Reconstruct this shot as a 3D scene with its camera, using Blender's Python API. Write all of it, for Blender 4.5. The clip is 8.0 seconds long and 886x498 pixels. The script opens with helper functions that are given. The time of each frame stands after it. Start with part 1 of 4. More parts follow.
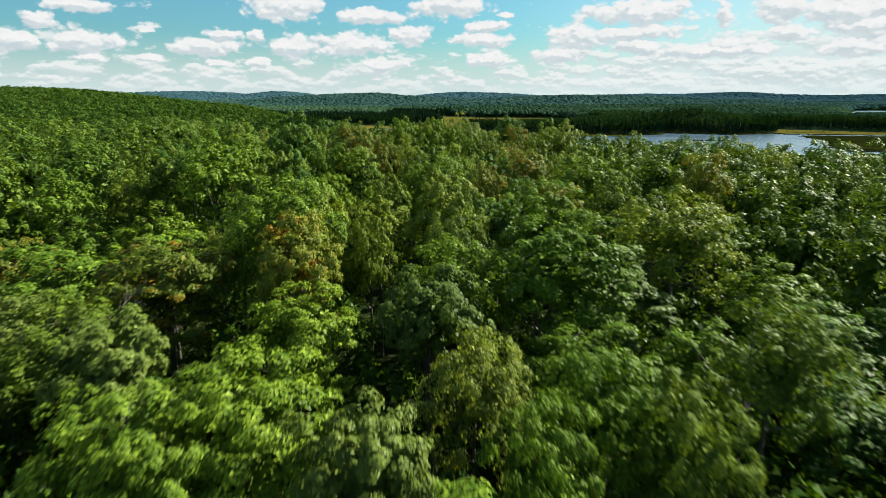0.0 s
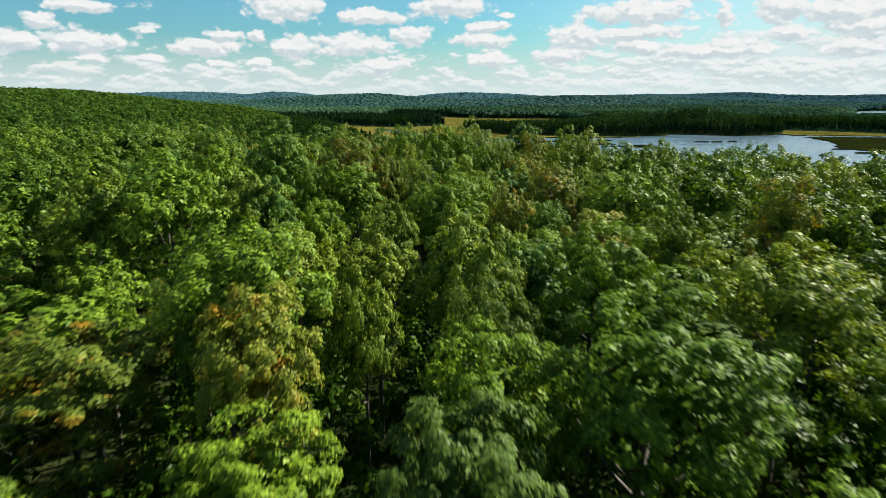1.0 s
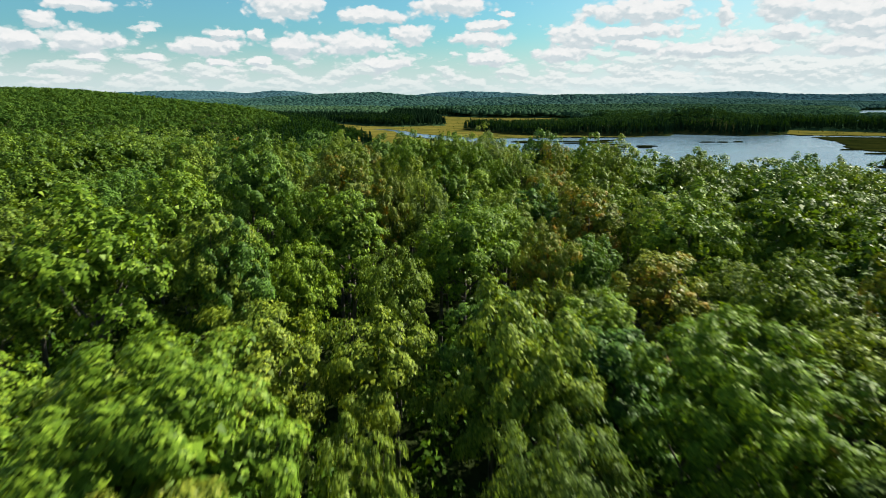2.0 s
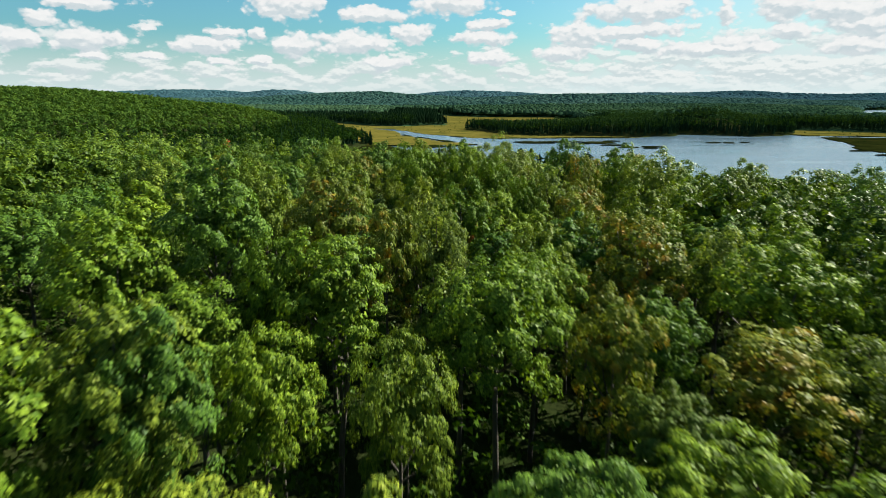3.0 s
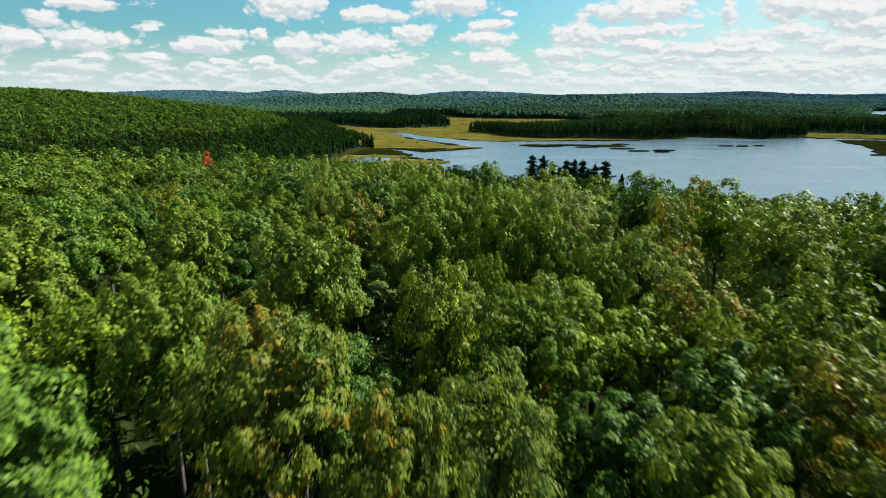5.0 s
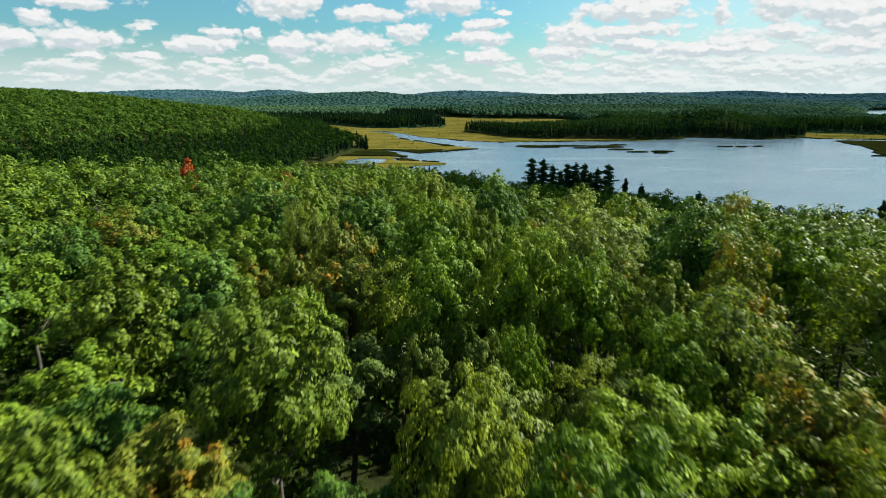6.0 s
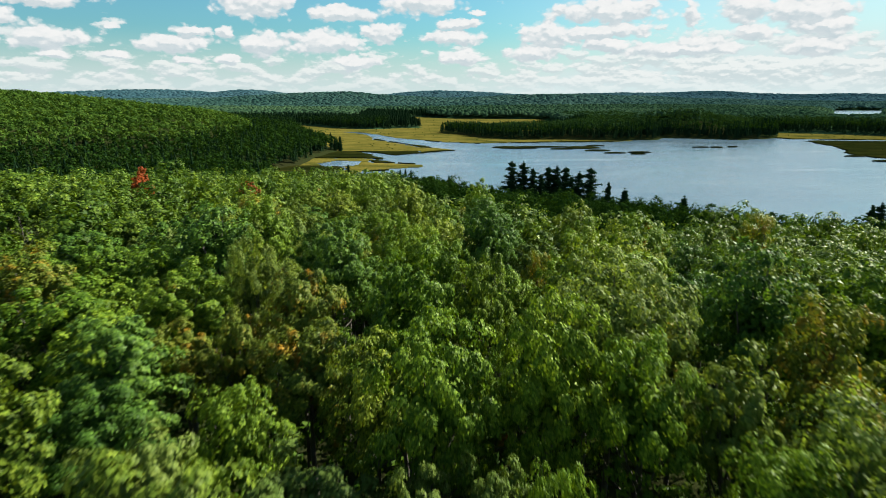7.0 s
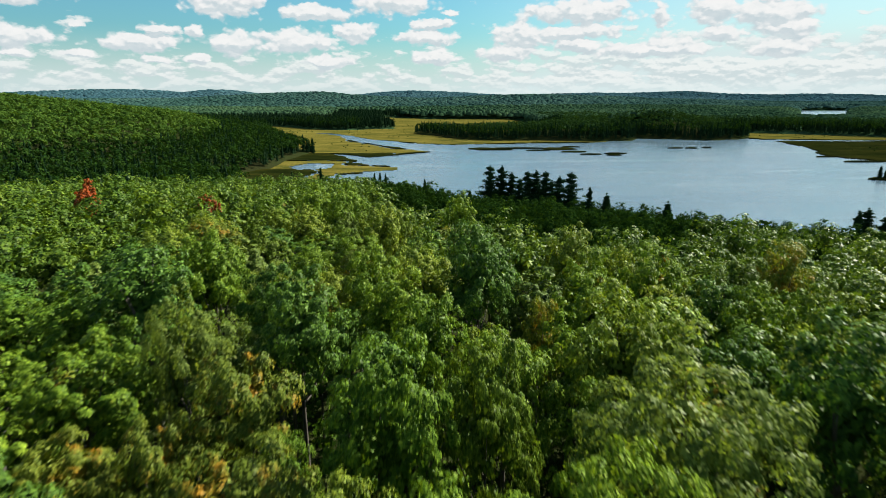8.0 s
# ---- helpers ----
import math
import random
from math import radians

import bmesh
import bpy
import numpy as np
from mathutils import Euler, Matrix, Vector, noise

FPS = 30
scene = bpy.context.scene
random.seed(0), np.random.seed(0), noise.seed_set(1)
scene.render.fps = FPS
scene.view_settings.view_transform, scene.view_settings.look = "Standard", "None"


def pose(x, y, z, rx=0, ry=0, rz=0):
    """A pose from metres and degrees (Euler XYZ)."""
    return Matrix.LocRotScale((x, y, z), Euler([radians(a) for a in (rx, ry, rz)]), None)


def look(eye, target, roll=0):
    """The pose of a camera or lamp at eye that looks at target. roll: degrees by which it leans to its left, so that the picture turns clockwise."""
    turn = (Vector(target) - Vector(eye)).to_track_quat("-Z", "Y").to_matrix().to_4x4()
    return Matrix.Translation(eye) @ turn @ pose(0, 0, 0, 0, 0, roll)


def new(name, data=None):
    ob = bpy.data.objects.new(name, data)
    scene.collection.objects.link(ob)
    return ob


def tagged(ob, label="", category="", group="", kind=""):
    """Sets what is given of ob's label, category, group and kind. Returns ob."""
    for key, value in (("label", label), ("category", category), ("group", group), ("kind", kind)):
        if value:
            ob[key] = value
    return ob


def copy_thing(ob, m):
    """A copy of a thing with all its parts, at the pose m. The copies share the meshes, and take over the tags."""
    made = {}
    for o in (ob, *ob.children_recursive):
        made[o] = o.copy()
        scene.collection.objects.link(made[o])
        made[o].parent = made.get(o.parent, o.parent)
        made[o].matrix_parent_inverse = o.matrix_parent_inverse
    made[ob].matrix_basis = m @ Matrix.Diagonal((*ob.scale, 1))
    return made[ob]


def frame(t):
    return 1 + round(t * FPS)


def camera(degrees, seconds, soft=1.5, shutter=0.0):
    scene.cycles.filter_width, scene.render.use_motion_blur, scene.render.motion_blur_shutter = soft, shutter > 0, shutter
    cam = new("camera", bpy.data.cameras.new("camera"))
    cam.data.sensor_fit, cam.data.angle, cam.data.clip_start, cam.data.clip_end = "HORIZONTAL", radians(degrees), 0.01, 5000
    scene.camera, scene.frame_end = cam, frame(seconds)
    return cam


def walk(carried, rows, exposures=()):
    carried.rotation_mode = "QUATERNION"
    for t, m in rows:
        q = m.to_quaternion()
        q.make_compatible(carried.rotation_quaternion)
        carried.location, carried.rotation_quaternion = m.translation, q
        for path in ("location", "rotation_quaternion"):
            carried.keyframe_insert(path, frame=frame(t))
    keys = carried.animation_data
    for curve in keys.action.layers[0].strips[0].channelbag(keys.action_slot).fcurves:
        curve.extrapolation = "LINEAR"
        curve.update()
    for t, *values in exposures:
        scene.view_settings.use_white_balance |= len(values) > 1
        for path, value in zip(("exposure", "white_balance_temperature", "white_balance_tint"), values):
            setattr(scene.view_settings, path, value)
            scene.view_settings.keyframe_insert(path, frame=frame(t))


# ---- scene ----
cam = camera(71.9, 8.0, soft=0.3, shutter=0.5)
METRES, EYE, TILT, LEAN, TURN = 100.0, 59.0, -14.2, 0.0, 0.0
ROWS = [
    (0.0, 0.0, 0.0, 0.0, -0.0, -0.0, -0.0),
    (0.5, -0.0061, 0.0612, 0.0182, 0.04, -0.0, 0.02),
    (1.0, -0.0121, 0.123, 0.0372, 0.06, 0.03, 0.01),
    (1.5, -0.0186, 0.1845, 0.0563, 0.07, 0.0, 0.02),
    (3.0, -0.0386, 0.3712, 0.1141, 0.12, -0.16, -0.07),
    (3.5, -0.0443, 0.4324, 0.1328, 0.17, -0.15, -0.07),
    (4.0, -0.0501, 0.4936, 0.1508, 0.21, -0.12, -0.12),
    (4.5, -0.056, 0.5544, 0.1699, 0.25, -0.07, -0.1),
    (5.0, -0.0617, 0.6137, 0.1888, 0.28, -0.12, -0.11),
    (6.5, -0.0772, 0.7867, 0.2445, -1.08, -0.19, 0.24),
    (7.0, -0.0802, 0.8422, 0.2619, -2.43, -0.2, 0.55),
    (7.5, -0.0815, 0.8971, 0.2789, -3.65, -0.16, 0.83),
    (8.0, -0.0819, 0.9502, 0.2991, -4.75, -0.24, 1.1),
]
walk(cam, [(t, pose(0, 0, EYE, TILT, LEAN, TURN) @ pose(METRES * x, METRES * y, METRES * z, 90 + pitch, roll, yaw)) for t, x, y, z, yaw, pitch, roll in ROWS])
scene.view_settings.exposure = 1.69

# ---- light: sun, sky and cumulus clouds ----
SUN_AZ, SUN_EL = 60.0, 38.0          # degrees to the right of the view's first heading, and above the horizon
lamp = bpy.data.lights.new("sun", "SUN")
lamp.energy, lamp.angle, lamp.color = 5.0, radians(0.6), (1.0, 0.94, 0.77)
sun = new("sun", lamp)
sun_way = Vector((math.sin(radians(SUN_AZ)) * math.cos(radians(SUN_EL)), math.cos(radians(SUN_AZ)) * math.cos(radians(SUN_EL)), math.sin(radians(SUN_EL))))
sun.matrix_world = look(sun_way * 300, (0, 0, 0))

SKY_STRENGTH = 0.043
# cumulus: azimuth, elevation, half width, half height in degrees
CLOUDS_LEFT = [(-29.2, 6.7, 3.1, 0.52), (-32.1, 5.5, 1.1, 0.6), (-33.6, 3.9, 1.6, 0.95), (-29.1, 4.1, 2.9, 1.03), (-24.8, 5.0, 0.7, 0.34), (-20.5, 3.9, 3.3, 0.77), (-18.9, 4.9, 1.5, 0.43), (-16.1, 5.0, 0.8, 0.6), (-13.5, 7.2, 3.3, 1.2), (-12.9, 4.0, 2.8, 1.03), (-7.9, 4.3, 3.4, 0.95), (-6.3, 6.6, 3.5, 0.69), (-2.8, 5.0, 2.0, 0.86), (0.8, 7.6, 3.4, 1.12), (3.9, 5.8, 1.9, 0.52), (3.4, 4.7, 2.7, 0.69), (-16.0, 2.7, 1.1, 0.52), (-19.4, 2.5, 1.2, 0.43), (-24.7, 2.9, 1.2, 0.34), (5.7, 6.7, 0.9, 0.26)]
CLOUDS_RIGHT = [(16.7, 6.7, 5.1, 1.12), (16.2, 5.1, 4.0, 0.77), (11.8, 4.9, 2.5, 1.12), (23.4, 6.5, 0.8, 1.12), (27.6, 6.5, 2.2, 1.12), (31.6, 6.2, 3.2, 1.38), (23.8, 4.0, 2.0, 1.03), (28.1, 4.7, 1.9, 0.6), (32.5, 3.6, 2.6, 0.86), (10.7, 3.4, 2.7, 0.69), (4.2, 3.0, 2.0, 0.77), (23.2, 3.5, 5.6, 0.6), (16.9, 4.0, 2.4, 0.69), (-5.3, 2.5, 2.1, 0.6), (33.1, 5.0, 1.9, 0.95), (-29.1, 2.9, 1.4, 0.34)]


def build_world():
    w = bpy.data.worlds.new("sky")
    scene.world = w
    w.use_nodes = True
    nt = w.node_tree
    nt.nodes.clear()

    def node(kind):
        return nt.nodes.new(kind)

    def put(sock, v):
        if isinstance(v, bpy.types.NodeSocket):
            nt.links.new(v, sock)
        else:
            sock.default_value = v

    def mth(op, a, b=0.0, c=0.0, clamp=False):
        n = node("ShaderNodeMath")
        n.operation, n.use_clamp = op, clamp
        for s, v in zip(n.inputs, (a, b, c)):
            put(s, v)
        return n.outputs[0]

    def vec(op, a, b=(0, 0, 0), c=(0, 0, 0)):
        n = node("ShaderNodeVectorMath")
        n.operation = op
        for s, v in zip(n.inputs[:3], (a, b, c)):
            put(s, v)
        return n.outputs["Value" if op == "LENGTH" else "Vector"]

    def ramp(v, lo, hi, a=0.0, b=1.0):
        n = node("ShaderNodeMapRange")
        n.interpolation_type = "SMOOTHSTEP"
        for s, x in zip(n.inputs, (v, lo, hi, a, b)):
            put(s, x)
        return n.outputs[0]

    def fbm(v, scale, detail, rough=0.6, kind="Fac"):
        n = node("ShaderNodeTexNoise")
        put(n.inputs["Vector"], v)
        put(n.inputs["Scale"], scale)
        put(n.inputs["Detail"], detail)
        put(n.inputs["Roughness"], rough)
        return n.outputs["Fac" if kind == "Fac" else "Color"]

    def mixc(f, a, b):
        n = node("ShaderNodeMix")
        n.data_type = "RGBA"
        put(n.inputs[0], f)
        put(n.inputs[6], a)
        put(n.inputs[7], b)
        return n.outputs[2]

    sky = node("ShaderNodeTexSky")
    sky.sky_type, sky.sun_disc = "NISHITA", False
    sky.sun_elevation, sky.sun_rotation = radians(SUN_EL), radians(SUN_AZ)
    sky.air_density, sky.dust_density, sky.ozone_density = 1.0, 1.2, 1.0
    way = node("ShaderNodeTexCoord").outputs["Generated"]
    sep = node("ShaderNodeSeparateXYZ")
    put(sep.inputs[0], way)
    x, y, z = sep.outputs
    az = mth("MULTIPLY", mth("ARCTAN2", x, y), 57.29578)
    el = mth("MULTIPLY", mth("ARCSINE", z), 57.29578)
    flat = node("ShaderNodeCombineXYZ")
    put(flat.inputs[0], az)
    put(flat.inputs[1], el)
    p = flat.outputs[0]
    # billows: the outline is broken up at three sizes
    squash = vec("MULTIPLY", p, (0.6, 1.0, 1.0))
    warp = vec("MULTIPLY", vec("SUBTRACT", fbm(squash, 0.9, 3.0, 0.6, "Color"), (0.5, 0.5, 0.5)), (1.2, 0.6, 0.0))
    curl = vec("MULTIPLY", vec("SUBTRACT", fbm(squash, 3.0, 6.0, 0.62, "Color"), (0.5, 0.5, 0.5)), (0.5, 0.4, 0.0))
    q = vec("ADD", vec("ADD", p, warp), curl)

    def puffs(v, scale):
        n = node("ShaderNodeTexVoronoi")
        n.voronoi_dimensions, n.feature = "2D", "SMOOTH_F1"
        put(n.inputs["Vector"], v)
        put(n.inputs["Scale"], scale)
        put(n.inputs["Smoothness"], 0.35)
        return mth("SUBTRACT", n.outputs["Distance"], 0.42)

    def field(v):
        """Under 1 inside the clouds: a heap of ovals, swollen by billows of two sizes."""
        f = 4.0
        for a, e, w_, h_ in CLOUDS_LEFT + CLOUDS_RIGHT:
            s = (1 / w_, 1 / h_, 0)
            n = vec("LENGTH", vec("MULTIPLY_ADD", v, s, (-a / w_, -e / h_, 0)))
            f = mth("SMOOTH_MIN", f, n, 0.12)
        round_ = vec("MULTIPLY", v, (0.8, 1.15, 1.0))
        f = mth("ADD", f, mth("MULTIPLY", puffs(round_, 0.75), 0.75))
        return mth("ADD", f, mth("MULTIPLY", puffs(round_, 2.0), 0.32))

    f0 = field(q)
    f1 = field(vec("ADD", q, (0.1, 0.3, 0.0)))
    body = ramp(f0, 1.16, 0.76)
    top = ramp(mth("SUBTRACT", f1, f0), -0.22, 0.22)
    # ranks of smaller cumulus that close up towards the horizon, and scattered ones overhead
    rank = vec("ADD", vec("MULTIPLY", p, (0.62, 1.5, 0.0)), vec("MULTIPLY", curl, (0.6, 1.0, 0.0)))
    lay = fbm(rank, 0.55, 5.0, 0.55)
    cover = mth("SUBTRACT", ramp(el, 6.5, 1.0, 0.64, 0.44), mth("MULTIPLY", ramp(az, 4.0, 26.0), 0.10))
    lit = mth("SUBTRACT", lay, cover)
    far_cloud = mth("MULTIPLY", ramp(lit, -0.01, 0.09), ramp(el, 0.0, 1.5, 0.35, 0.85))
    over = vec("ADD", rank, (0.05, 0.35, 0.0))
    high = node("ShaderNodeCombineXYZ")
    up_z = mth("MAXIMUM", z, 0.1)
    put(high.inputs[0], mth("DIVIDE", x, up_z))
    put(high.inputs[1], mth("DIVIDE", y, up_z))
    over_head = mth("MULTIPLY", ramp(fbm(high.outputs[0], 1.1, 6.0, 0.55), ramp(el, 12.0, 30.0, 0.40, 0.46), ramp(el, 12.0, 30.0, 0.50, 0.56)), ramp(el, 9.5, 12.0))
    over_head = mth("MULTIPLY", over_head, ramp(el, 16.0, 40.0, 0.8, 0.08))
    far_cloud = mth("MAXIMUM", far_cloud, over_head)
    edge = ramp(mth("SUBTRACT", fbm(over, 0.55, 5.0, 0.55), lay), 0.06, -0.06)
    veil = mth("MULTIPLY", ramp(el, 5.5, 0.0), 0.85)
    right = mth("MULTIPLY", ramp(az, 2.0, 34.0), mth("MULTIPLY", ramp(el, 16.0, 3.0), 0.72))
    puff = fbm(squash, 1.6, 6.0, 0.6)
    shade = mth("ADD", mth("MULTIPLY", top, 0.8), mth("MULTIPLY", ramp(puff, 0.3, 0.7), 0.25), clamp=True)
    col_big = mixc(shade, (0.245, 0.285, 0.302, 1), (0.39, 0.393, 0.39, 1))
    col_far = mixc(edge, (0.265, 0.305, 0.312, 1), (0.375, 0.388, 0.382, 1))
    blue = node("ShaderNodeMix")
    blue.data_type, blue.blend_type = "RGBA", "MULTIPLY"
    put(blue.inputs[0], 1.0)
    put(blue.inputs[6], sky.outputs[0])
    put(blue.inputs[7], (SKY_STRENGTH * 0.56, SKY_STRENGTH * 1.12, SKY_STRENGTH * 1.22, 1))
    base = mixc(mth("ADD", veil, right, clamp=True), blue.outputs[2], (0.295, 0.352, 0.355, 1))
    base = mixc(far_cloud, base, col_far)
    base = mixc(body, base, col_big)
    bg = node("ShaderNodeBackground")
    put(bg.inputs[0], base)
    put(bg.inputs[1], 0.72)
    out = node("ShaderNodeOutputWorld")
    nt.links.new(bg.outputs[0], out.inputs[0])


build_world()


# ---- materials ----
def material(name):
    m = bpy.data.materials.new(name)
    m.use_nodes = True
    nt = m.node_tree
    bsdf = nt.nodes["Principled BSDF"]
    return m, nt, bsdf


def tex_noise(nt, scale, detail=4.0, coord="Object", rough=0.6, stretch=None):
    tc = nt.nodes.new("ShaderNodeTexCoord")
    n = nt.nodes.new("ShaderNodeTexNoise")
    n.inputs["Scale"].default_value, n.inputs["Detail"].default_value, n.inputs["Roughness"].default_value = scale, detail, rough
    src = tc.outputs[coord]
    if stretch:
        mp = nt.nodes.new("ShaderNodeMapping")
        mp.inputs["Scale"].default_value = stretch
        nt.links.new(src, mp.inputs[0])
        src = mp.outputs[0]
    nt.links.new(src, n.inputs["Vector"])
    return n.outputs["Fac"]


def ramp_node(nt, fac, stops):
    r = nt.nodes.new("ShaderNodeValToRGB")
    while len(r.color_ramp.elements) < len(stops):
        r.color_ramp.elements.new(0.5)
    for e, (p, c) in zip(r.color_ramp.elements, stops):
        e.position, e.color = p, (*c, 1)
    nt.links.new(fac, r.inputs[0])
    return r.outputs[0]


def mix_node(nt, fac, a, b, blend="MIX"):
    n = nt.nodes.new("ShaderNodeMix")
    n.data_type, n.blend_type = "RGBA", blend
    for s, v in ((n.inputs[0], fac), (n.inputs[6], a), (n.inputs[7], b)):
        if isinstance(v, bpy.types.NodeSocket):
            nt.links.new(v, s)
        else:
            s.default_value = v if isinstance(v, float) else (*v, 1)
    return n.outputs[2]


def matt(nt, colour, normal=None):
    """A dull diffuse face, for what is too rough or too far off to shine."""
    d = nt.nodes.new("ShaderNodeBsdfDiffuse")
    d.inputs["Roughness"].default_value = 0.6
    nt.links.new(colour, d.inputs["Color"])
    if normal:
        nt.links.new(normal, d.inputs["Normal"])
    nt.links.new(d.outputs[0], nt.nodes["Material Output"].inputs[0])
    return d


def leaf_material(name, dark, mid, light, tip=None, per_tree="object", through_light=0.22, tip_cut=0.62, gloss=0.06):
    """Foliage: colour by tree, by leaf and by branch, a satin face and light coming through the blade."""
    m, nt, bsdf = material(name)
    geo = nt.nodes.new("ShaderNodeNewGeometry")
    island = geo.outputs["Random Per Island"]
    if per_tree == "object":
        tree = nt.nodes.new("ShaderNodeObjectInfo").outputs["Random"]
    else:
        at = nt.nodes.new("ShaderNodeAttribute")
        at.attribute_name = "hue"
        tree = at.outputs["Fac"]
    leaf = ramp_node(nt, island, [(0.0, tuple(1.1 * c for c in dark)), (0.5, mid), (1.0, light)])
    by_tree = ramp_node(nt, tree, [(0.0, (0.66, 0.76, 0.70)), (0.35, (0.88, 0.94, 0.90)), (0.7, (1.06, 1.06, 1.0)), (1.0, (1.26, 1.20, 1.05))])
    col = mix_node(nt, 1.0, leaf, by_tree, "MULTIPLY")
    if tip:
        patch = tex_noise(nt, 0.55, 3.0)
        mask = nt.nodes.new("ShaderNodeMapRange")
        nt.links.new(patch, mask.inputs[0])
        mask.inputs[1].default_value, mask.inputs[2].default_value = tip_cut - 0.08, tip_cut + 0.08
        col = mix_node(nt, mask.outputs[0], col, tip)
    nt.links.new(col, bsdf.inputs["Base Color"])
    bsdf.inputs["Roughness"].default_value = 0.48
    bsdf.inputs["Specular IOR Level"].default_value = gloss
    if gloss < 0.055:
        bsdf = matt(nt, col)
    tr = nt.nodes.new("ShaderNodeBsdfTranslucent")
    warm = mix_node(nt, 1.0, col, (1.45, 1.4, 0.5), "MULTIPLY")
    nt.links.new(warm, tr.inputs[0])
    mx = nt.nodes.new("ShaderNodeMixShader")
    mx.inputs[0].default_value = through_light
    out = nt.nodes["Material Output"]
    nt.links.new(bsdf.outputs[0], mx.inputs[1])
    nt.links.new(tr.outputs[0], mx.inputs[2])
    nt.links.new(mx.outputs[0], out.inputs[0])
    return m


LEAF = {
    "maple": leaf_material("maple_leaves", (0.037, 0.074, 0.007), (0.080, 0.140, 0.013), (0.170, 0.248, 0.024)),
    "beech": leaf_material("beech_leaves", (0.046, 0.076, 0.009), (0.092, 0.136, 0.017), (0.189, 0.240, 0.028)),
    "birch": leaf_material("birch_leaves", (0.049, 0.081, 0.015), (0.086, 0.126, 0.026), (0.129, 0.174, 0.038)),
    "deep": leaf_material("basswood_leaves", (0.025, 0.058, 0.012), (0.051, 0.105, 0.017), (0.102, 0.185, 0.026)),
    "ash": leaf_material("ash_leaves", (0.051, 0.080, 0.017), (0.102, 0.143, 0.033), (0.194, 0.244, 0.055), through_light=0.38),
    "turning": leaf_material("turning_maple_leaves", (0.053, 0.081, 0.012), (0.102, 0.131, 0.018), (0.156, 0.181, 0.026), tip=(0.2448, 0.1360, 0.0136), tip_cut=0.6),
    "sprig": leaf_material("scarlet_sprig_leaves", (0.037, 0.074, 0.007), (0.080, 0.140, 0.013), (0.160, 0.230, 0.024), tip=(0.2856, 0.0680, 0.0136), tip_cut=0.7),
    "red": leaf_material("red_maple_leaves", (0.0952, 0.0476, 0.0095), (0.2312, 0.0408, 0.0136), (0.2992, 0.0816, 0.0204)),
    "wood": leaf_material("mixed_leaves", (0.025, 0.054, 0.007), (0.057, 0.101, 0.013), (0.117, 0.172, 0.020), per_tree="hue"),
    "isle": leaf_material("island_leaves", (0.0125, 0.0328, 0.0140), (0.0218, 0.0499, 0.0172), (0.0359, 0.0718, 0.0211), per_tree="hue", through_light=0.12, gloss=0.05),
    # Valley: a first, faint step of air haze mixed into the leaf colour.
    "valley": leaf_material("hazed_valley_leaves", (0.0265, 0.0577, 0.0343), (0.0374, 0.0764, 0.0437), (0.0546, 0.1014, 0.0530), per_tree="hue", through_light=0.1, gloss=0.03),
    "far": leaf_material("far_leaves", (0.0281, 0.0624, 0.0125), (0.0484, 0.0936, 0.0179), (0.0796, 0.1342, 0.0250), per_tree="hue", through_light=0.15, gloss=0.05),
    "needle": leaf_material("conifer_needles", (0.0078, 0.0211, 0.0109), (0.0125, 0.0304, 0.0140), (0.0203, 0.0429, 0.0179), per_tree="hue", through_light=0.08, gloss=0.05),
    "sapling": leaf_material("sapling_leaves", (0.0163, 0.0408, 0.0034), (0.0306, 0.0666, 0.0054), (0.0510, 0.0952, 0.0082), per_tree="hue"),
    "alder": leaf_material("alder_leaves", (0.0078, 0.0234, 0.0055), (0.0156, 0.0390, 0.0078), (0.0265, 0.0585, 0.0109), per_tree="hue", through_light=0.15, gloss=0.05),
    "pine": leaf_material("pine_needles", (0.0062, 0.0203, 0.0094), (0.0109, 0.0312, 0.0140), (0.0203, 0.0484, 0.0203), through_light=0.08, gloss=0.05),
    # Far ridges: air haze painted into the base colour, bluer and lighter with distance.
    "horizon": leaf_material("hazed_horizon_woods", (0.0328, 0.0749, 0.1014), (0.0390, 0.0874, 0.1154), (0.0468, 0.0998, 0.1248), per_tree="hue", through_light=0.1, gloss=0.02),
    "distant": leaf_material("hazed_distant_woods", (0.0296, 0.0663, 0.0655), (0.0374, 0.0811, 0.0749), (0.0484, 0.0975, 0.0842), per_tree="hue", through_light=0.1, gloss=0.02),
}


def bark_material():
    m, nt, bsdf = material("grey_bark")
    f = tex_noise(nt, 6.0, 5.0, stretch=(1, 1, 0.15))
    nt.links.new(ramp_node(nt, f, [(0.3, (0.022, 0.019, 0.016)), (0.7, (0.085, 0.078, 0.066))]), bsdf.inputs["Base Color"])
    bsdf.inputs["Roughness"].default_value = 0.9
    b = nt.nodes.new("ShaderNodeBump")
    b.inputs["Strength"].default_value, b.inputs["Distance"].default_value = 0.6, 0.05
    nt.links.new(f, b.inputs["Height"])
    nt.links.new(b.outputs[0], bsdf.inputs["Normal"])
    return m


def ground_material():
    m, nt, bsdf = material("forest_floor")
    f = tex_noise(nt, 0.9, 8.0, rough=0.7)
    g = tex_noise(nt, 0.02, 5.0)
    litter = ramp_node(nt, f, [(0.3, (0.012, 0.010, 0.006)), (0.55, (0.030, 0.024, 0.012)), (0.75, (0.018, 0.034, 0.009))])
    green = ramp_node(nt, f, [(0.3, (0.010, 0.022, 0.006)), (0.7, (0.022, 0.045, 0.011))])
    col = mix_node(nt, g, litter, green)
    b = nt.nodes.new("ShaderNodeBump")
    b.inputs["Strength"].default_value, b.inputs["Distance"].default_value = 0.8, 0.3
    nt.links.new(f, b.inputs["Height"])
    matt(nt, col, b.outputs[0])
    return m


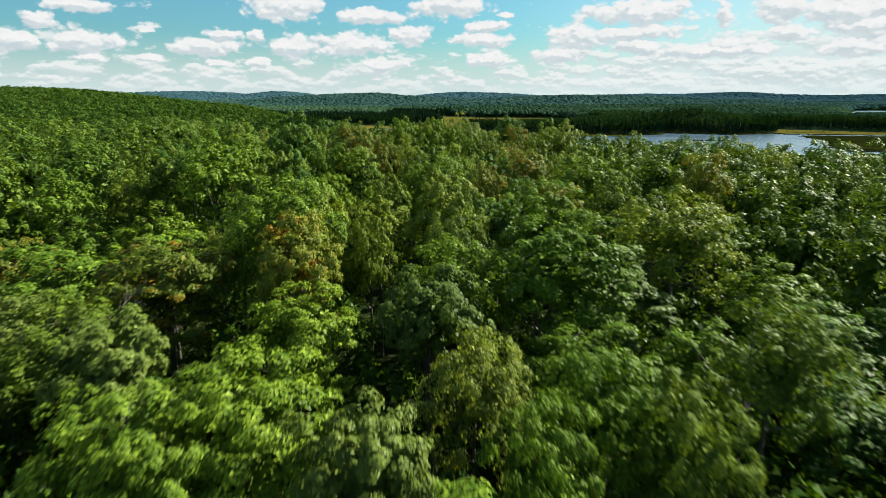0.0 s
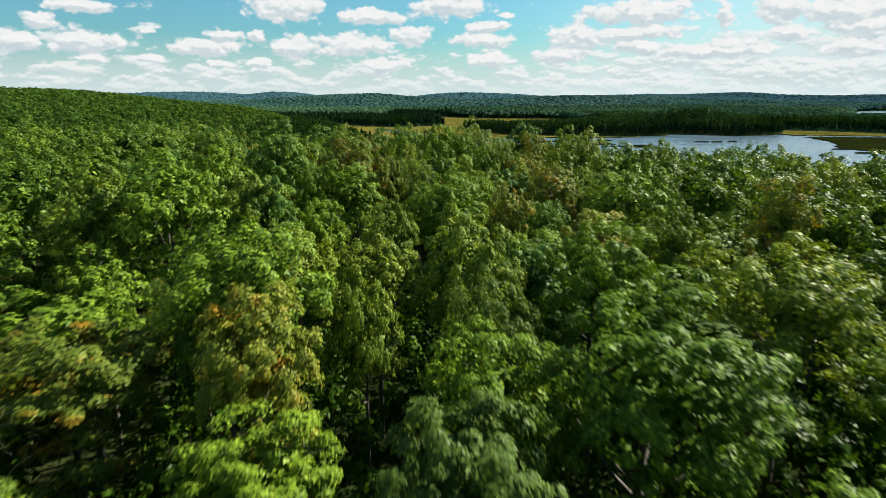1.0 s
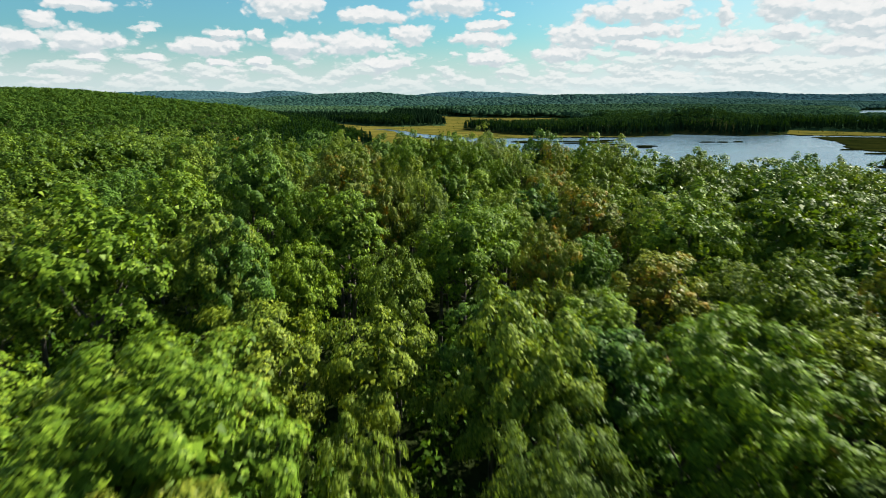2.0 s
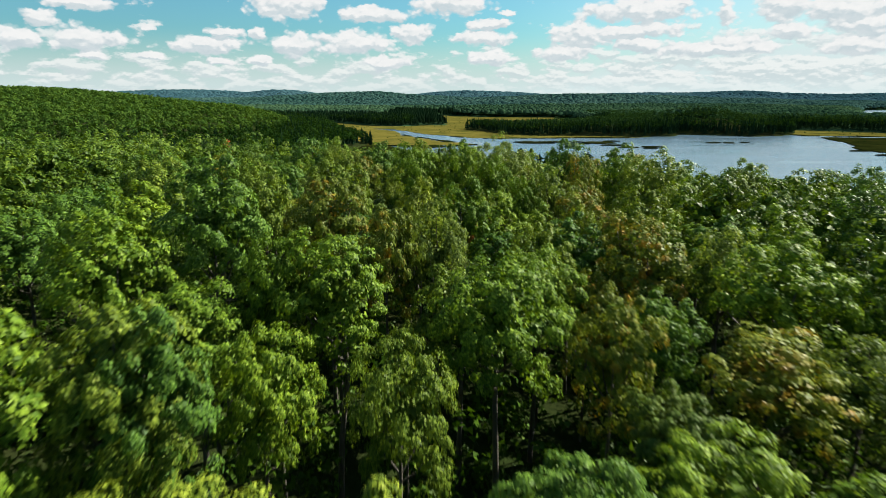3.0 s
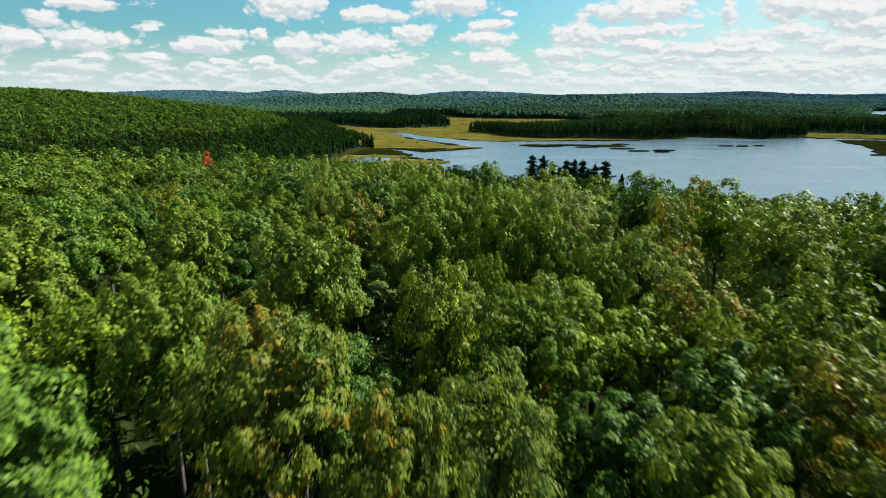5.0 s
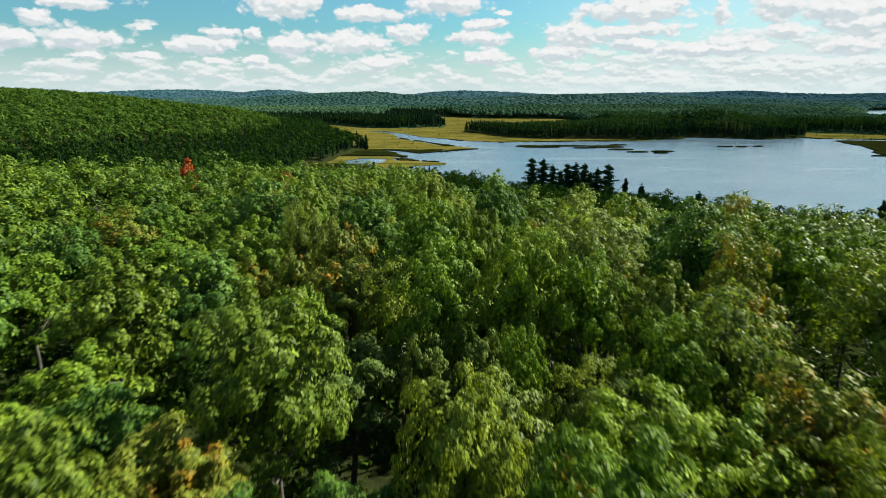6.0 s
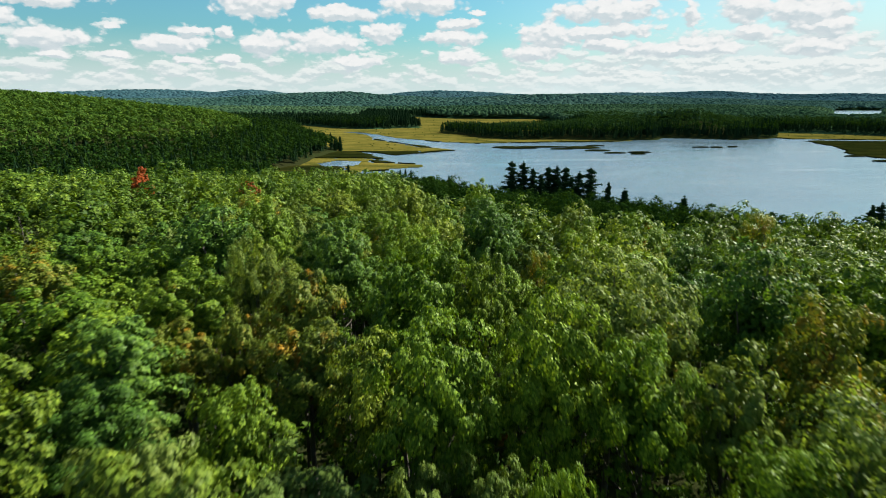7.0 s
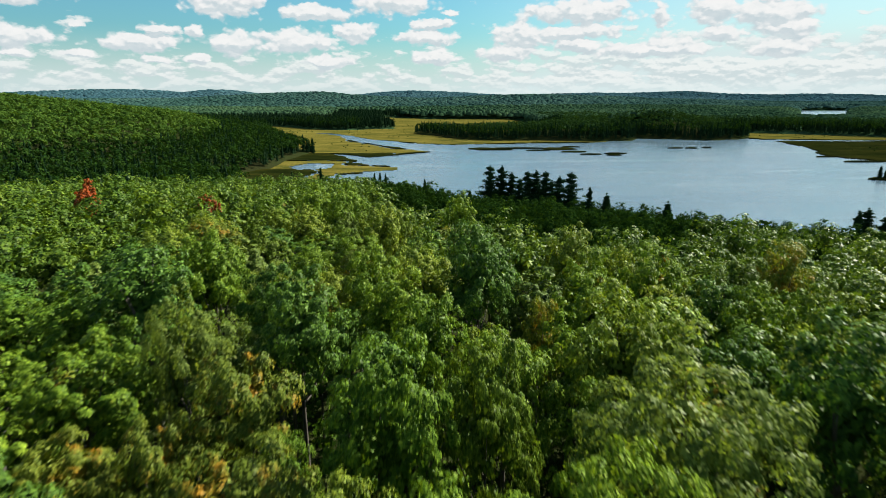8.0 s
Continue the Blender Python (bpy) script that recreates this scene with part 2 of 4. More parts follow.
def brush_material():
    m, nt, bsdf = material("green_brush")
    f = tex_noise(nt, 0.12, 7.0, rough=0.7)
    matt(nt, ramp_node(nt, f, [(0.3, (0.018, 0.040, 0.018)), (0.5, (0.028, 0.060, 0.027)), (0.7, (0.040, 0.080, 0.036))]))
    return m


def marsh_material(name, tones):
    m, nt, bsdf = material(name)
    broad = tex_noise(nt, 0.03, 8.0, rough=0.68, stretch=(0.6, 1.6, 1))
    fine = tex_noise(nt, 0.45, 6.0, rough=0.7)
    a = ramp_node(nt, broad, [(0.36, tones[0]), (0.5, tones[1]), (0.66, tones[2])])
    sh = ramp_node(nt, fine, [(0.3, (0.55, 0.6, 0.5)), (0.7, (1.25, 1.2, 1.1))])
    b = nt.nodes.new("ShaderNodeBump")
    b.inputs["Strength"].default_value, b.inputs["Distance"].default_value = 0.5, 0.5
    nt.links.new(fine, b.inputs["Height"])
    matt(nt, mix_node(nt, 1.0, a, sh, "MULTIPLY"), b.outputs[0])
    return m


def water_material():
    m, nt, bsdf = material("lake_water")
    deep = tex_noise(nt, 0.006, 4.0)
    nt.links.new(ramp_node(nt, deep, [(0.35, (0.044, 0.084, 0.128)), (0.65, (0.062, 0.104, 0.145))]), bsdf.inputs["Base Color"])
    bsdf.inputs["IOR"].default_value = 1.333
    bsdf.inputs["Roughness"].default_value = 0.12
    wind = tex_noise(nt, 0.012, 7.0, rough=0.65, stretch=(0.35, 1.5, 1))
    rough = nt.nodes.new("ShaderNodeMapRange")
    nt.links.new(wind, rough.inputs[0])
    rough.inputs[1].default_value, rough.inputs[2].default_value = 0.35, 0.65
    rough.inputs[3].default_value, rough.inputs[4].default_value = 0.13, 0.27
    nt.links.new(rough.outputs[0], bsdf.inputs["Roughness"])
    ripple = tex_noise(nt, 0.11, 7.0, rough=0.72, stretch=(0.3, 1.0, 1))
    b = nt.nodes.new("ShaderNodeBump")
    b.inputs["Distance"].default_value = 1.0
    gust = nt.nodes.new("ShaderNodeMapRange")
    nt.links.new(wind, gust.inputs[0])
    gust.inputs[1].default_value, gust.inputs[2].default_value = 0.38, 0.62
    gust.inputs[3].default_value, gust.inputs[4].default_value = 0.2, 1.0
    nt.links.new(gust.outputs[0], b.inputs["Strength"])
    nt.links.new(ripple, b.inputs["Height"])
    nt.links.new(b.outputs[0], bsdf.inputs["Normal"])
    return m


BARK, FLOOR, BRUSH, WATER = bark_material(), ground_material(), brush_material(), water_material()
SEDGE = marsh_material("golden_sedge", [(0.0429, 0.0530, 0.0133), (0.1092, 0.0967, 0.0226), (0.1560, 0.1342, 0.0351)])
REED = marsh_material("green_reed", [(0.0078, 0.0117, 0.0031), (0.0140, 0.0187, 0.0047), (0.0281, 0.0281, 0.0070)])


# ---- shape helpers ----
def mesh_from(name, verts, faces, mat, hue=None, smooth=False):
    """A mesh from arrays of corners and of faces with equally many corners each."""
    verts, faces = np.asarray(verts, np.float32), np.asarray(faces, np.int32)
    me = bpy.data.meshes.new(name)
    n, k = faces.shape
    me.vertices.add(len(verts))
    me.vertices.foreach_set("co", verts.ravel())
    me.loops.add(n * k)
    me.loops.foreach_set("vertex_index", faces.ravel())
    me.polygons.add(n)
    me.polygons.foreach_set("loop_start", np.arange(0, n * k, k, dtype=np.int32))
    me.polygons.foreach_set("loop_total", np.full(n, k, np.int32))
    me.polygons.foreach_set("use_smooth", np.full(n, smooth))
    if hue is not None:
        me.attributes.new("hue", "FLOAT", "POINT").data.foreach_set("value", np.asarray(hue, np.float32))
    me.update(calc_edges=True)
    me.materials.append(mat)
    return me


def unit(v):
    return v / np.maximum(np.linalg.norm(v, axis=-1, keepdims=True), 1e-9)


def value_noise(x, y, seed=0):
    xi, yi = np.floor(x), np.floor(y)
    fx, fy = x - xi, y - yi
    fx, fy = fx * fx * (3 - 2 * fx), fy * fy * (3 - 2 * fy)

    def rnd(a, b):
        s = np.sin(a * 127.1 + b * 311.7 + seed * 74.7) * 43758.5453
        return s - np.floor(s)
    return (rnd(xi, yi) * (1 - fx) + rnd(xi + 1, yi) * fx) * (1 - fy) + (rnd(xi, yi + 1) * (1 - fx) + rnd(xi + 1, yi + 1) * fx) * fy


def fractal(x, y, size, octaves=4, seed=0):
    """Smooth noise from about -1 to 1."""
    out, amp, tot = 0.0, 1.0, 0.0
    for k in range(octaves):
        out = out + amp * (value_noise(x / size, y / size, seed + k) * 2 - 1)
        tot, amp, size = tot + amp, amp * 0.5, size * 0.5
    return out / tot


def inside(poly, x, y):
    r = np.zeros(np.shape(x), bool)
    for (x0, y0), (x1, y1) in zip(poly, poly[1:] + poly[:1]):
        if y0 != y1:
            r ^= ((y0 > y) != (y1 > y)) & (x < (x1 - x0) * (y - y0) / (y1 - y0) + x0)
    return r


def away(poly, x, y):
    """Distance to an outline: plus outside it, minus inside."""
    d = np.full(np.shape(x), 1e9)
    for (x0, y0), (x1, y1) in zip(poly, poly[1:] + poly[:1]):
        dx, dy = x1 - x0, y1 - y0
        k = np.clip(((x - x0) * dx + (y - y0) * dy) / (dx * dx + dy * dy), 0, 1)
        d = np.minimum(d, np.hypot(x - x0 - k * dx, y - y0 - k * dy))
    return np.where(inside(poly, x, y), -d, d)


def ease(v, lo, hi):
    k = np.clip((v - lo) / (hi - lo), 0, 1)
    return k * k * (3 - 2 * k)


# ---- the lie of the land: metres, the lake's surface at height 0 ----
NEAR_SHORE = [(-150, 555), (-60, 548), (-12, 552), (22, 500), (60, 440), (95, 402), (125, 368), (170, 338), (260, 318), (420, 300), (760, 280)]
EAST_SHORE = [(900, 600), (900, 905), (731, 966), (636, 1055), (588, 1079), (545, 1010), (511, 957)]
ISLAND_SHORE = [(440, 929), (402, 953), (351, 978), (332, 936), (275, 919), (231, 934), (130, 941), (87, 972), (52, 1057), (25, 1090)]
CLEARING = [(46, 1150), (120, 1105), (220, 1120), (285, 1250), (297, 1600), (88, 1640), (-18, 1763), (-16, 1406), (7, 1241)]
WEST_SHORE = [(-48, 1209), (-97, 1195), (-148, 1215), (-213, 1309), (-245, 1331), (-195, 1097), (-154, 956), (-116, 849), (-91, 778), (-107, 705), (-111, 638), (-126, 610)]
BASIN = NEAR_SHORE + EAST_SHORE + ISLAND_SHORE + CLEARING + WEST_SHORE
FAR_LAKE = [(850, 1330), (945, 1330), (1360, 1875), (1726, 2340), (1546, 2340), (1240, 1905)]
# open water inside the basin
OPEN_WATER = [(-60, 540), (-12, 540), (22, 490), (60, 430), (95, 392), (125, 358), (170, 328), (260, 308), (420, 290), (760, 270), (640, 560), (478, 665), (455, 687), (453, 722), (507, 832), (515, 908),
              (720, 888), (720, 905), (518, 938), (513, 965), (345, 990), (268, 903), (176, 897), (70, 878), (28, 898), (-1, 937), (-40, 980), (-68, 1051), (-118, 1112),
              (-82, 1060), (-61, 951), (-36, 902), (-2, 842), (39, 788), (-29, 732), (-72, 768), (-41, 700), (-45, 672), (2, 646), (-2, 626), (-50, 593)]
POOL = [(-94, 653), (-85, 679), (-63, 673), (-63, 639), (-77, 632), (-90, 625)]
# hills: x, y, height, reach in x, reach in y
HILLS = [(-550, 850, 42, 260, 370), (-330, 560, 8, 130, 160), (-260, 800, 10, 90, 200), (280, 1070, 4, 130, 90), (430, 1050, 19, 85, 85), (-2300, 4300, 42, 900, 420), (-1450, 4400, 30, 500, 300), (-960, 3700, 46, 260, 300), (-420, 2900, 40, 420, 300),
         (180, 4150, 46, 420, 300), (560, 2500, 34, 420, 380), (1300, 4200, 40, 500, 300), (1900, 3950, 44, 380, 300), (2700, 3800, 30, 500, 300), (3300, 3300, 20, 500, 400)]


def lie(x, y):
    """The ground's height."""
    x, y = np.asarray(x, float), np.asarray(y, float)
    d = away(BASIN, x, y) + 5 * fractal(x, y, 60, 3, 5)
    here = 1 - ease(np.hypot(x * 0.6, y), 380, 620)
    slope = np.interp(d, (0, 40, 75, 165, 230, 280, 320, 400), (0.8, 2, 5, 18, 28, 33, 35.5, 36.5))
    slope = np.minimum(slope, np.interp(y + 0.12 * np.abs(x + 20), (150, 182, 230, 300, 400, 480), (36.5, 33.5, 28, 17.5, 7, 3)) + 60 * ease(x, 10, 120))
    plain = 3 + 5 * (1 - np.exp(-np.maximum(d, 0) / 90)) + ease(d, 150, 900) * (5 + 15 * fractal(x, y, 620, 4, 9)) * (0.15 + 0.85 * ease(away(FAR_LAKE, x, y), 20, 350))
    for hx, hy, hh, sx, sy in HILLS:
        plain = plain + hh * np.exp(-((x - hx) / sx) ** 2 - ((y - hy) / sy) ** 2) * ease(d, 0, 160)
    h = here * slope + (1 - here) * plain + 0.8 * fractal(x, y, 25, 3, 2)
    shore = ease(d, -8, 14)
    h = -2.5 * (1 - shore) + np.maximum(h, 0.8) * shore
    fl = ease(away(FAR_LAKE, x, y), -20, 60)
    return h * fl - 2.5 * (1 - fl)


def build_ground():
    ang = np.concatenate([np.arange(-64, 64, 0.4), np.arange(64, 296, 6.0)])
    rad = np.concatenate([[0.0], 6 * 1.025 ** np.arange(0, 272)])
    rad = rad[rad < 4930]
    a, r = np.meshgrid(np.radians(ang), rad)
    x, y = r * np.sin(a), r * np.cos(a)
    z = lie(x, y)
    na = len(ang)
    i, j = np.meshgrid(np.arange(len(rad) - 1), np.arange(na), indexing="ij")
    k = (j + 1) % na
    faces = np.stack([i * na + j, i * na + k, (i + 1) * na + k, (i + 1) * na + j], -1).reshape(-1, 4)[:, ::-1]
    me = mesh_from("ground", np.stack([x, y, z], -1).reshape(-1, 3), faces, FLOOR, smooth=True)
    # ground far off is coloured lighter, so gaps between crowns don't go black
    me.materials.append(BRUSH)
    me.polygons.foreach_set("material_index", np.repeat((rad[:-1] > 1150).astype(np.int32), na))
    tagged(new("ground", me), "rolling forest floor of brown leaf litter and moss", "ground", kind="structure")


def build_water():
    xs, ys = np.linspace(-420, 1900, 60), np.linspace(220, 2450, 60)
    x, y = np.meshgrid(xs, ys)
    i, j = np.meshgrid(np.arange(59), np.arange(59), indexing="ij")
    faces = np.stack([i * 60 + j, i * 60 + j + 1, (i + 1) * 60 + j + 1, (i + 1) * 60 + j], -1).reshape(-1, 4)
    me = mesh_from("water", np.stack([x, y, 0 * x], -1).reshape(-1, 3), faces, WATER, smooth=True)
    tagged(new("water", me), "blue-grey lake water ruffled by light wind", "lake", kind="structure")


def build_marsh(name, keep, box, step, mat, label, tall=0.35):
    """Flat wet meadow: a raised mat of sedge with a ragged rim."""
    xs, ys = np.arange(box[0], box[1], step), np.arange(box[2], box[3], step)
    x, y = np.meshgrid(xs, ys)
    ins = keep(x, y)
    c = ins[:-1, :-1] & ins[1:, :-1] & ins[:-1, 1:] & ins[1:, 1:]
    i, j = np.nonzero(c)
    w = len(xs)
    faces = np.stack([i * w + j, i * w + j + 1, (i + 1) * w + j + 1, (i + 1) * w + j], -1)
    z = tall + 0.3 * fractal(x, y, 18, 3, 3)
    v = np.stack([x, y, np.maximum(z, 0.12)], -1).reshape(-1, 3)
    # skirts down into the water all round
    used = np.zeros(len(v), bool)
    used[faces.ravel()] = True
    idx = np.cumsum(used) - 1
    v, faces = v[used], idx[faces]
    e = {}
    for f in faces:
        for a, b in ((f[0], f[1]), (f[1], f[2]), (f[2], f[3]), (f[3], f[0])):
            if (b, a) in e:
                del e[(b, a)]
            else:
                e[(a, b)] = 1
    n = len(v)
    low = v.copy()
    low[:, 2] = -0.6
    skirt = [(b, a, a + n, b + n) for a, b in e]
    me = mesh_from(name, np.vstack([v, low]), np.vstack([faces, np.array(skirt)]), mat)
    return tagged(new(name, me), label, "marsh", kind="structure")


build_ground()
build_water()


def sedge_zone(x, y):
    jx, jy = x + 7 * fractal(x, y, 22, 3, 11), y + 9 * fractal(x, y, 30, 3, 12)
    return (away(BASIN, jx, jy) < 10) & (away(OPEN_WATER, jx, jy) > 0) & (away(POOL, jx, jy) > 0)


def dark_zone(x, y):
    return ((y < 775) & (x < 0) & (y > 700)) | ((y < 640) & (x < -75)) | ((y < 905) & (x > 350)) | (away(OPEN_WATER, x, y) < 5 + 4 * fractal(x, y, 25, 2, 17))


build_marsh("marsh", lambda x, y: sedge_zone(x, y) & ~dark_zone(x + 12 * fractal(x, y, 40, 3, 4), y + 12 * fractal(x, y, 40, 3, 6)), (-300, 900, 540, 1780), 3.2, SEDGE, "golden sedge marsh beside the lake")
build_marsh("marsh_reed", lambda x, y: sedge_zone(x, y) & dark_zone(x + 12 * fractal(x, y, 40, 3, 4), y + 12 * fractal(x, y, 40, 3, 6)), (-300, 900, 540, 1000), 3.2, REED, "dark green reed bed at the water's edge", 0.8)
# mud and reed islets: centre, half length, half width
ISLETS = [(100, 819, 16, 9), (142, 822, 34, 5), (112, 805, 20, 3), (160, 794, 13, 2.5), (190, 812, 20, 13), (197, 775, 14, 5), (206, 745, 11, 3), (236, 752, 13, 5), (228, 734, 8, 3),
          (332, 812, 9, 2), (352, 811, 7, 4), (374, 817, 6, 2), (211, 836, 11, 2), (446, 703, 14, 3), (452, 657, 22, 4), (369, 539, 9, 6)]


def build_islet(cx, cy, a, b, seed):
    n = 28
    t = np.linspace(0, 2 * np.pi, n, endpoint=False)
    wob = 1 + 0.35 * fractal(np.cos(t) * 3 + seed * 7, np.sin(t) * 3, 1.3, 3, seed)
    rings = [(1.0, -0.6), (0.97, 0.7), (0.85, 1.2), (0.4, 1.4)]
    v = np.array([(cx + a * k * w * np.cos(u), cy + b * k * w * np.sin(u), z) for k, z in rings for u, w in zip(t, wob)] + [(cx, cy, 1.4)])
    f = [(r * n + i, r * n + (i + 1) % n, (r + 1) * n + (i + 1) % n, (r + 1) * n + i) for r in range(3) for i in range(n)]
    f.append(tuple(3 * n + i for i in (0, 7, 14, 21)))
    me = mesh_from("reed_islet", v, np.array(f), REED)
    tagged(new("reed_islet", me), "low dark reed islet in the lake", "islet", group="reed islets", kind="structure")


for s, (cx, cy, a, b) in enumerate(ISLETS):
    build_islet(cx, cy, a, b, s + 1)


# ---- broadleaf trees ----
def leaf_blades(rng, centres, radii, per, length, width, droop=0.0, face=None, stir=0.26):
    """Leaf sprays over the upper faces of leafy clumps; face: the way each clump looks out of its crown."""
    k = len(centres)
    d = rng.normal(size=(k, per, 3))
    d = unit(d) if face is None else unit(unit(d) + unit(face)[:, None] * 0.6)
    d[..., 2] = np.where(d[..., 2] < -0.45, -d[..., 2], d[..., 2])
    pos = centres[:, None] + d * radii[:, None] * (0.62 + 0.42 * rng.random((k, per, 1)))
    if face is None:
        nrm = unit(d * 1.1 + np.array([0, 0, 0.35]) + rng.normal(size=d.shape) * 0.33)
    else:
        nrm = unit(d * 0.85 + face[:, None] * 0.45 + np.array([0, 0, 0.3]) + rng.normal(size=d.shape) * stir)
    out = d * np.array([1, 1, 0]) + rng.normal(size=d.shape) * 0.6 - np.array([0, 0, droop])
    a = unit(out - nrm * (out * nrm).sum(-1, keepdims=True))
    s = np.cross(nrm, a)
    ln = length * (0.65 + 0.7 * rng.random((k, per, 1)))
    wd = width / length * ln
    droop_tip = nrm * ln * 0.14
    v = np.stack([pos - a * ln * 0.4 + s * wd * 0.5, pos - a * ln * 0.4 - s * wd * 0.5, pos + a * ln * 0.6 - droop_tip], 2).reshape(-1, 3)
    return v


def trios(n):
    return np.arange(n * 3, dtype=np.int32).reshape(-1, 3)


def tube(path, radii, sides=6):
    """A tapered limb along a path."""
    path = np.asarray(path, float)
    v, f = [], []
    for i, (p, r) in enumerate(zip(path, radii)):
        tan = unit(path[min(i + 1, len(path) - 1)] - path[max(i - 1, 0)])
        u = unit(np.cross(tan, (0.3, 1, 0.1)))
        w = np.cross(tan, u)
        for s in range(sides):
            q = 2 * math.pi * s / sides
            v.append(p + r * (u * math.cos(q) + w * math.sin(q)))
    for i in range(len(path) - 1):
        for s in range(sides):
            f.append((i * sides + s, i * sides + (s + 1) % sides, (i + 1) * sides + (s + 1) % sides, (i + 1) * sides + s))
    return np.array(v), np.array(f)


def join_parts(parts):
    v, f, n = [], [], 0
    for a, b in parts:
        v.append(a)
        f.append(b + n)
        n += len(a)
    return np.vstack(v), np.vstack(f)


def crown_plan(rng, height, rx, rz, count, whole=0.6):
    """Leafy clumps on the outer side of the boughs of an uneven dome: their centres, sizes and the way each faces."""
    boughs = max(count // 5, 7)
    i = np.arange(boughs) + 0.5
    up = 1 - 1.6 * i / boughs
    q = i * 2.39996 + rng.random() * 6.28
    side = np.sqrt(np.maximum(1 - up * up, 0))
    d = unit(np.stack([side * np.cos(q), side * np.sin(q), up], -1) + rng.normal(size=(boughs, 3)) * 0.12)
    reach = 0.72 * (1 + rng.normal(size=boughs) * 0.11)
    low = np.where(d[:, 2] < 0, 1.7, 1.0)
    mid = d * reach[:, None] * np.stack([np.full(boughs, rx), np.full(boughs, rx), rz * low], -1)
    wide = rx * (0.30 + 0.14 * rng.random(boughs)) * (22 / boughs) ** 0.4
    k = np.arange(count) % boughs
    e = unit(rng.normal(size=(count, 3)) * 0.62 + d[k] + np.array([0, 0, 0.3]))
    c = mid[k] + e * wide[k, None] * rng.uniform(0.62, 1.25, (count, 1))
    c[:, 2] += height - rz * 1.02
    size = wide[k] * (0.35 + 0.20 * rng.random(count)) * (5 * boughs / count) ** 0.5
    return c, size, unit(e * 0.8 + d[k] * whole)


def broadleaf_meshes(seed, height, rx, rz, mat, clumps=104, per=66, leaf=0.235):
    rng = np.random.default_rng(seed)
    c, size, d = crown_plan(rng, height, rx, rz, clumps)
    v = leaf_blades(rng, c, np.stack([size, size, size], -1), per, leaf, leaf * 0.9, face=d)
    mid = np.array([0, 0, height - rz])
    inner = mid + (c - mid) * rng.uniform(0.5, 0.74, (clumps, 1))
    core = leaf_blades(rng, inner, np.stack([size, size, size], -1), 18, 0.28, 0.26, face=d)
    heart = leaf_blades(rng, mid + (c - mid) * rng.uniform(0.08, 0.34, (clumps, 1)), np.stack([size, size, size], -1), 9, 0.45, 0.42)
    v = np.vstack([v, core, heart])
    crown = mesh_from("crown", v, trios(len(v) // 3), mat)
    base = height - rz * 2.2
    bend = rng.normal(0, 0.25, 2)
    trunk_path = [(0, 0, -0.6), (bend[0] * 0.3, bend[1] * 0.3, base * 0.5), (bend[0], bend[1], base), (bend[0] * 0.6, bend[1] * 0.6, height - rz * 0.6)]
    tv, tf = tube(trunk_path, (0.24, 0.19, 0.15, 0.05), 7)
    limbs = []
    for k in rng.choice(clumps, 7, replace=False):
        x, y, z = mid + (c[k] - mid) * 0.85
        s = np.array([bend[0] * 0.8, bend[1] * 0.8, base + max(z - base, 0.5) * 0.35])
        e = np.array([x, y, z])
        m = s * 0.45 + e * 0.55 + np.array([0, 0, -0.4])
        lv, lf = tube([s, m, e], (0.09, 0.06, 0.02), 4)
        limbs.append(mesh_from("limb", lv, lf, BARK, smooth=True))
    return crown, mesh_from("trunk", tv, tf, BARK, smooth=True), limbs


def child(name, me, parent, label=""):
    ob = new(name, me)
    ob.parent = parent
    if label:
        ob["label"] = label
    return ob


def broadleaf(seed, name, label, mat, height=18.0, rx=3.5, rz=4.4, **kw):
    """One tree; kw: how finely its leaves are drawn."""
    root = new(name)
    crown, trunk, limbs = broadleaf_meshes(seed, height, rx, rz, mat, **kw)
    child("trunk", trunk, root)
    for limb in limbs:
        child("limb", limb, root)
    child("crown", crown, root)
    return tagged(root, label, "tree", group="trees of the near forest")


KINDS = [
    (1, "maple_tree", "broad maple with dense bright green foliage", "maple", 18.0, 3.2, 4.0),
    (2, "maple_tree", "broad maple with dense bright green foliage", "maple", 18.5, 2.9, 4.3),
    (3, "beech_tree", "tall beech with layered yellow-green foliage", "beech", 18.0, 3.1, 3.9),
    (4, "birch_tree", "slender birch with pale olive-green foliage", "birch", 17.0, 2.5, 4.2),
    (5, "basswood_tree", "deep green basswood with a rounded crown", "deep", 18.0, 3.1, 4.0),
    (6, "maple_tree", "maple turning orange at its branch tips", "turning", 18.0, 3.1, 4.1),
    (7, "basswood_tree", "deep green basswood with a narrow crown", "deep", 17.5, 2.6, 4.3),
    (8, "beech_tree", "tall beech with layered yellow-green foliage", "beech", 18.5, 3.5, 4.1),
    (11, "maple_tree", "green maple with a few scarlet sprigs", "sprig", 18.0, 3.0, 4.0),
    (10, "ash_tree", "pale lime-green ash with a feathery crown", "ash", 18.0, 3.7, 4.2),
    (9, "maple_tree", "small maple turned red amid green crowns", "red", 17.0, 2.2, 3.2),
]
HEIGHTS = {k[0]: k[4] for k in KINDS}
REACH = {k[0]: k[5] for k in KINDS}
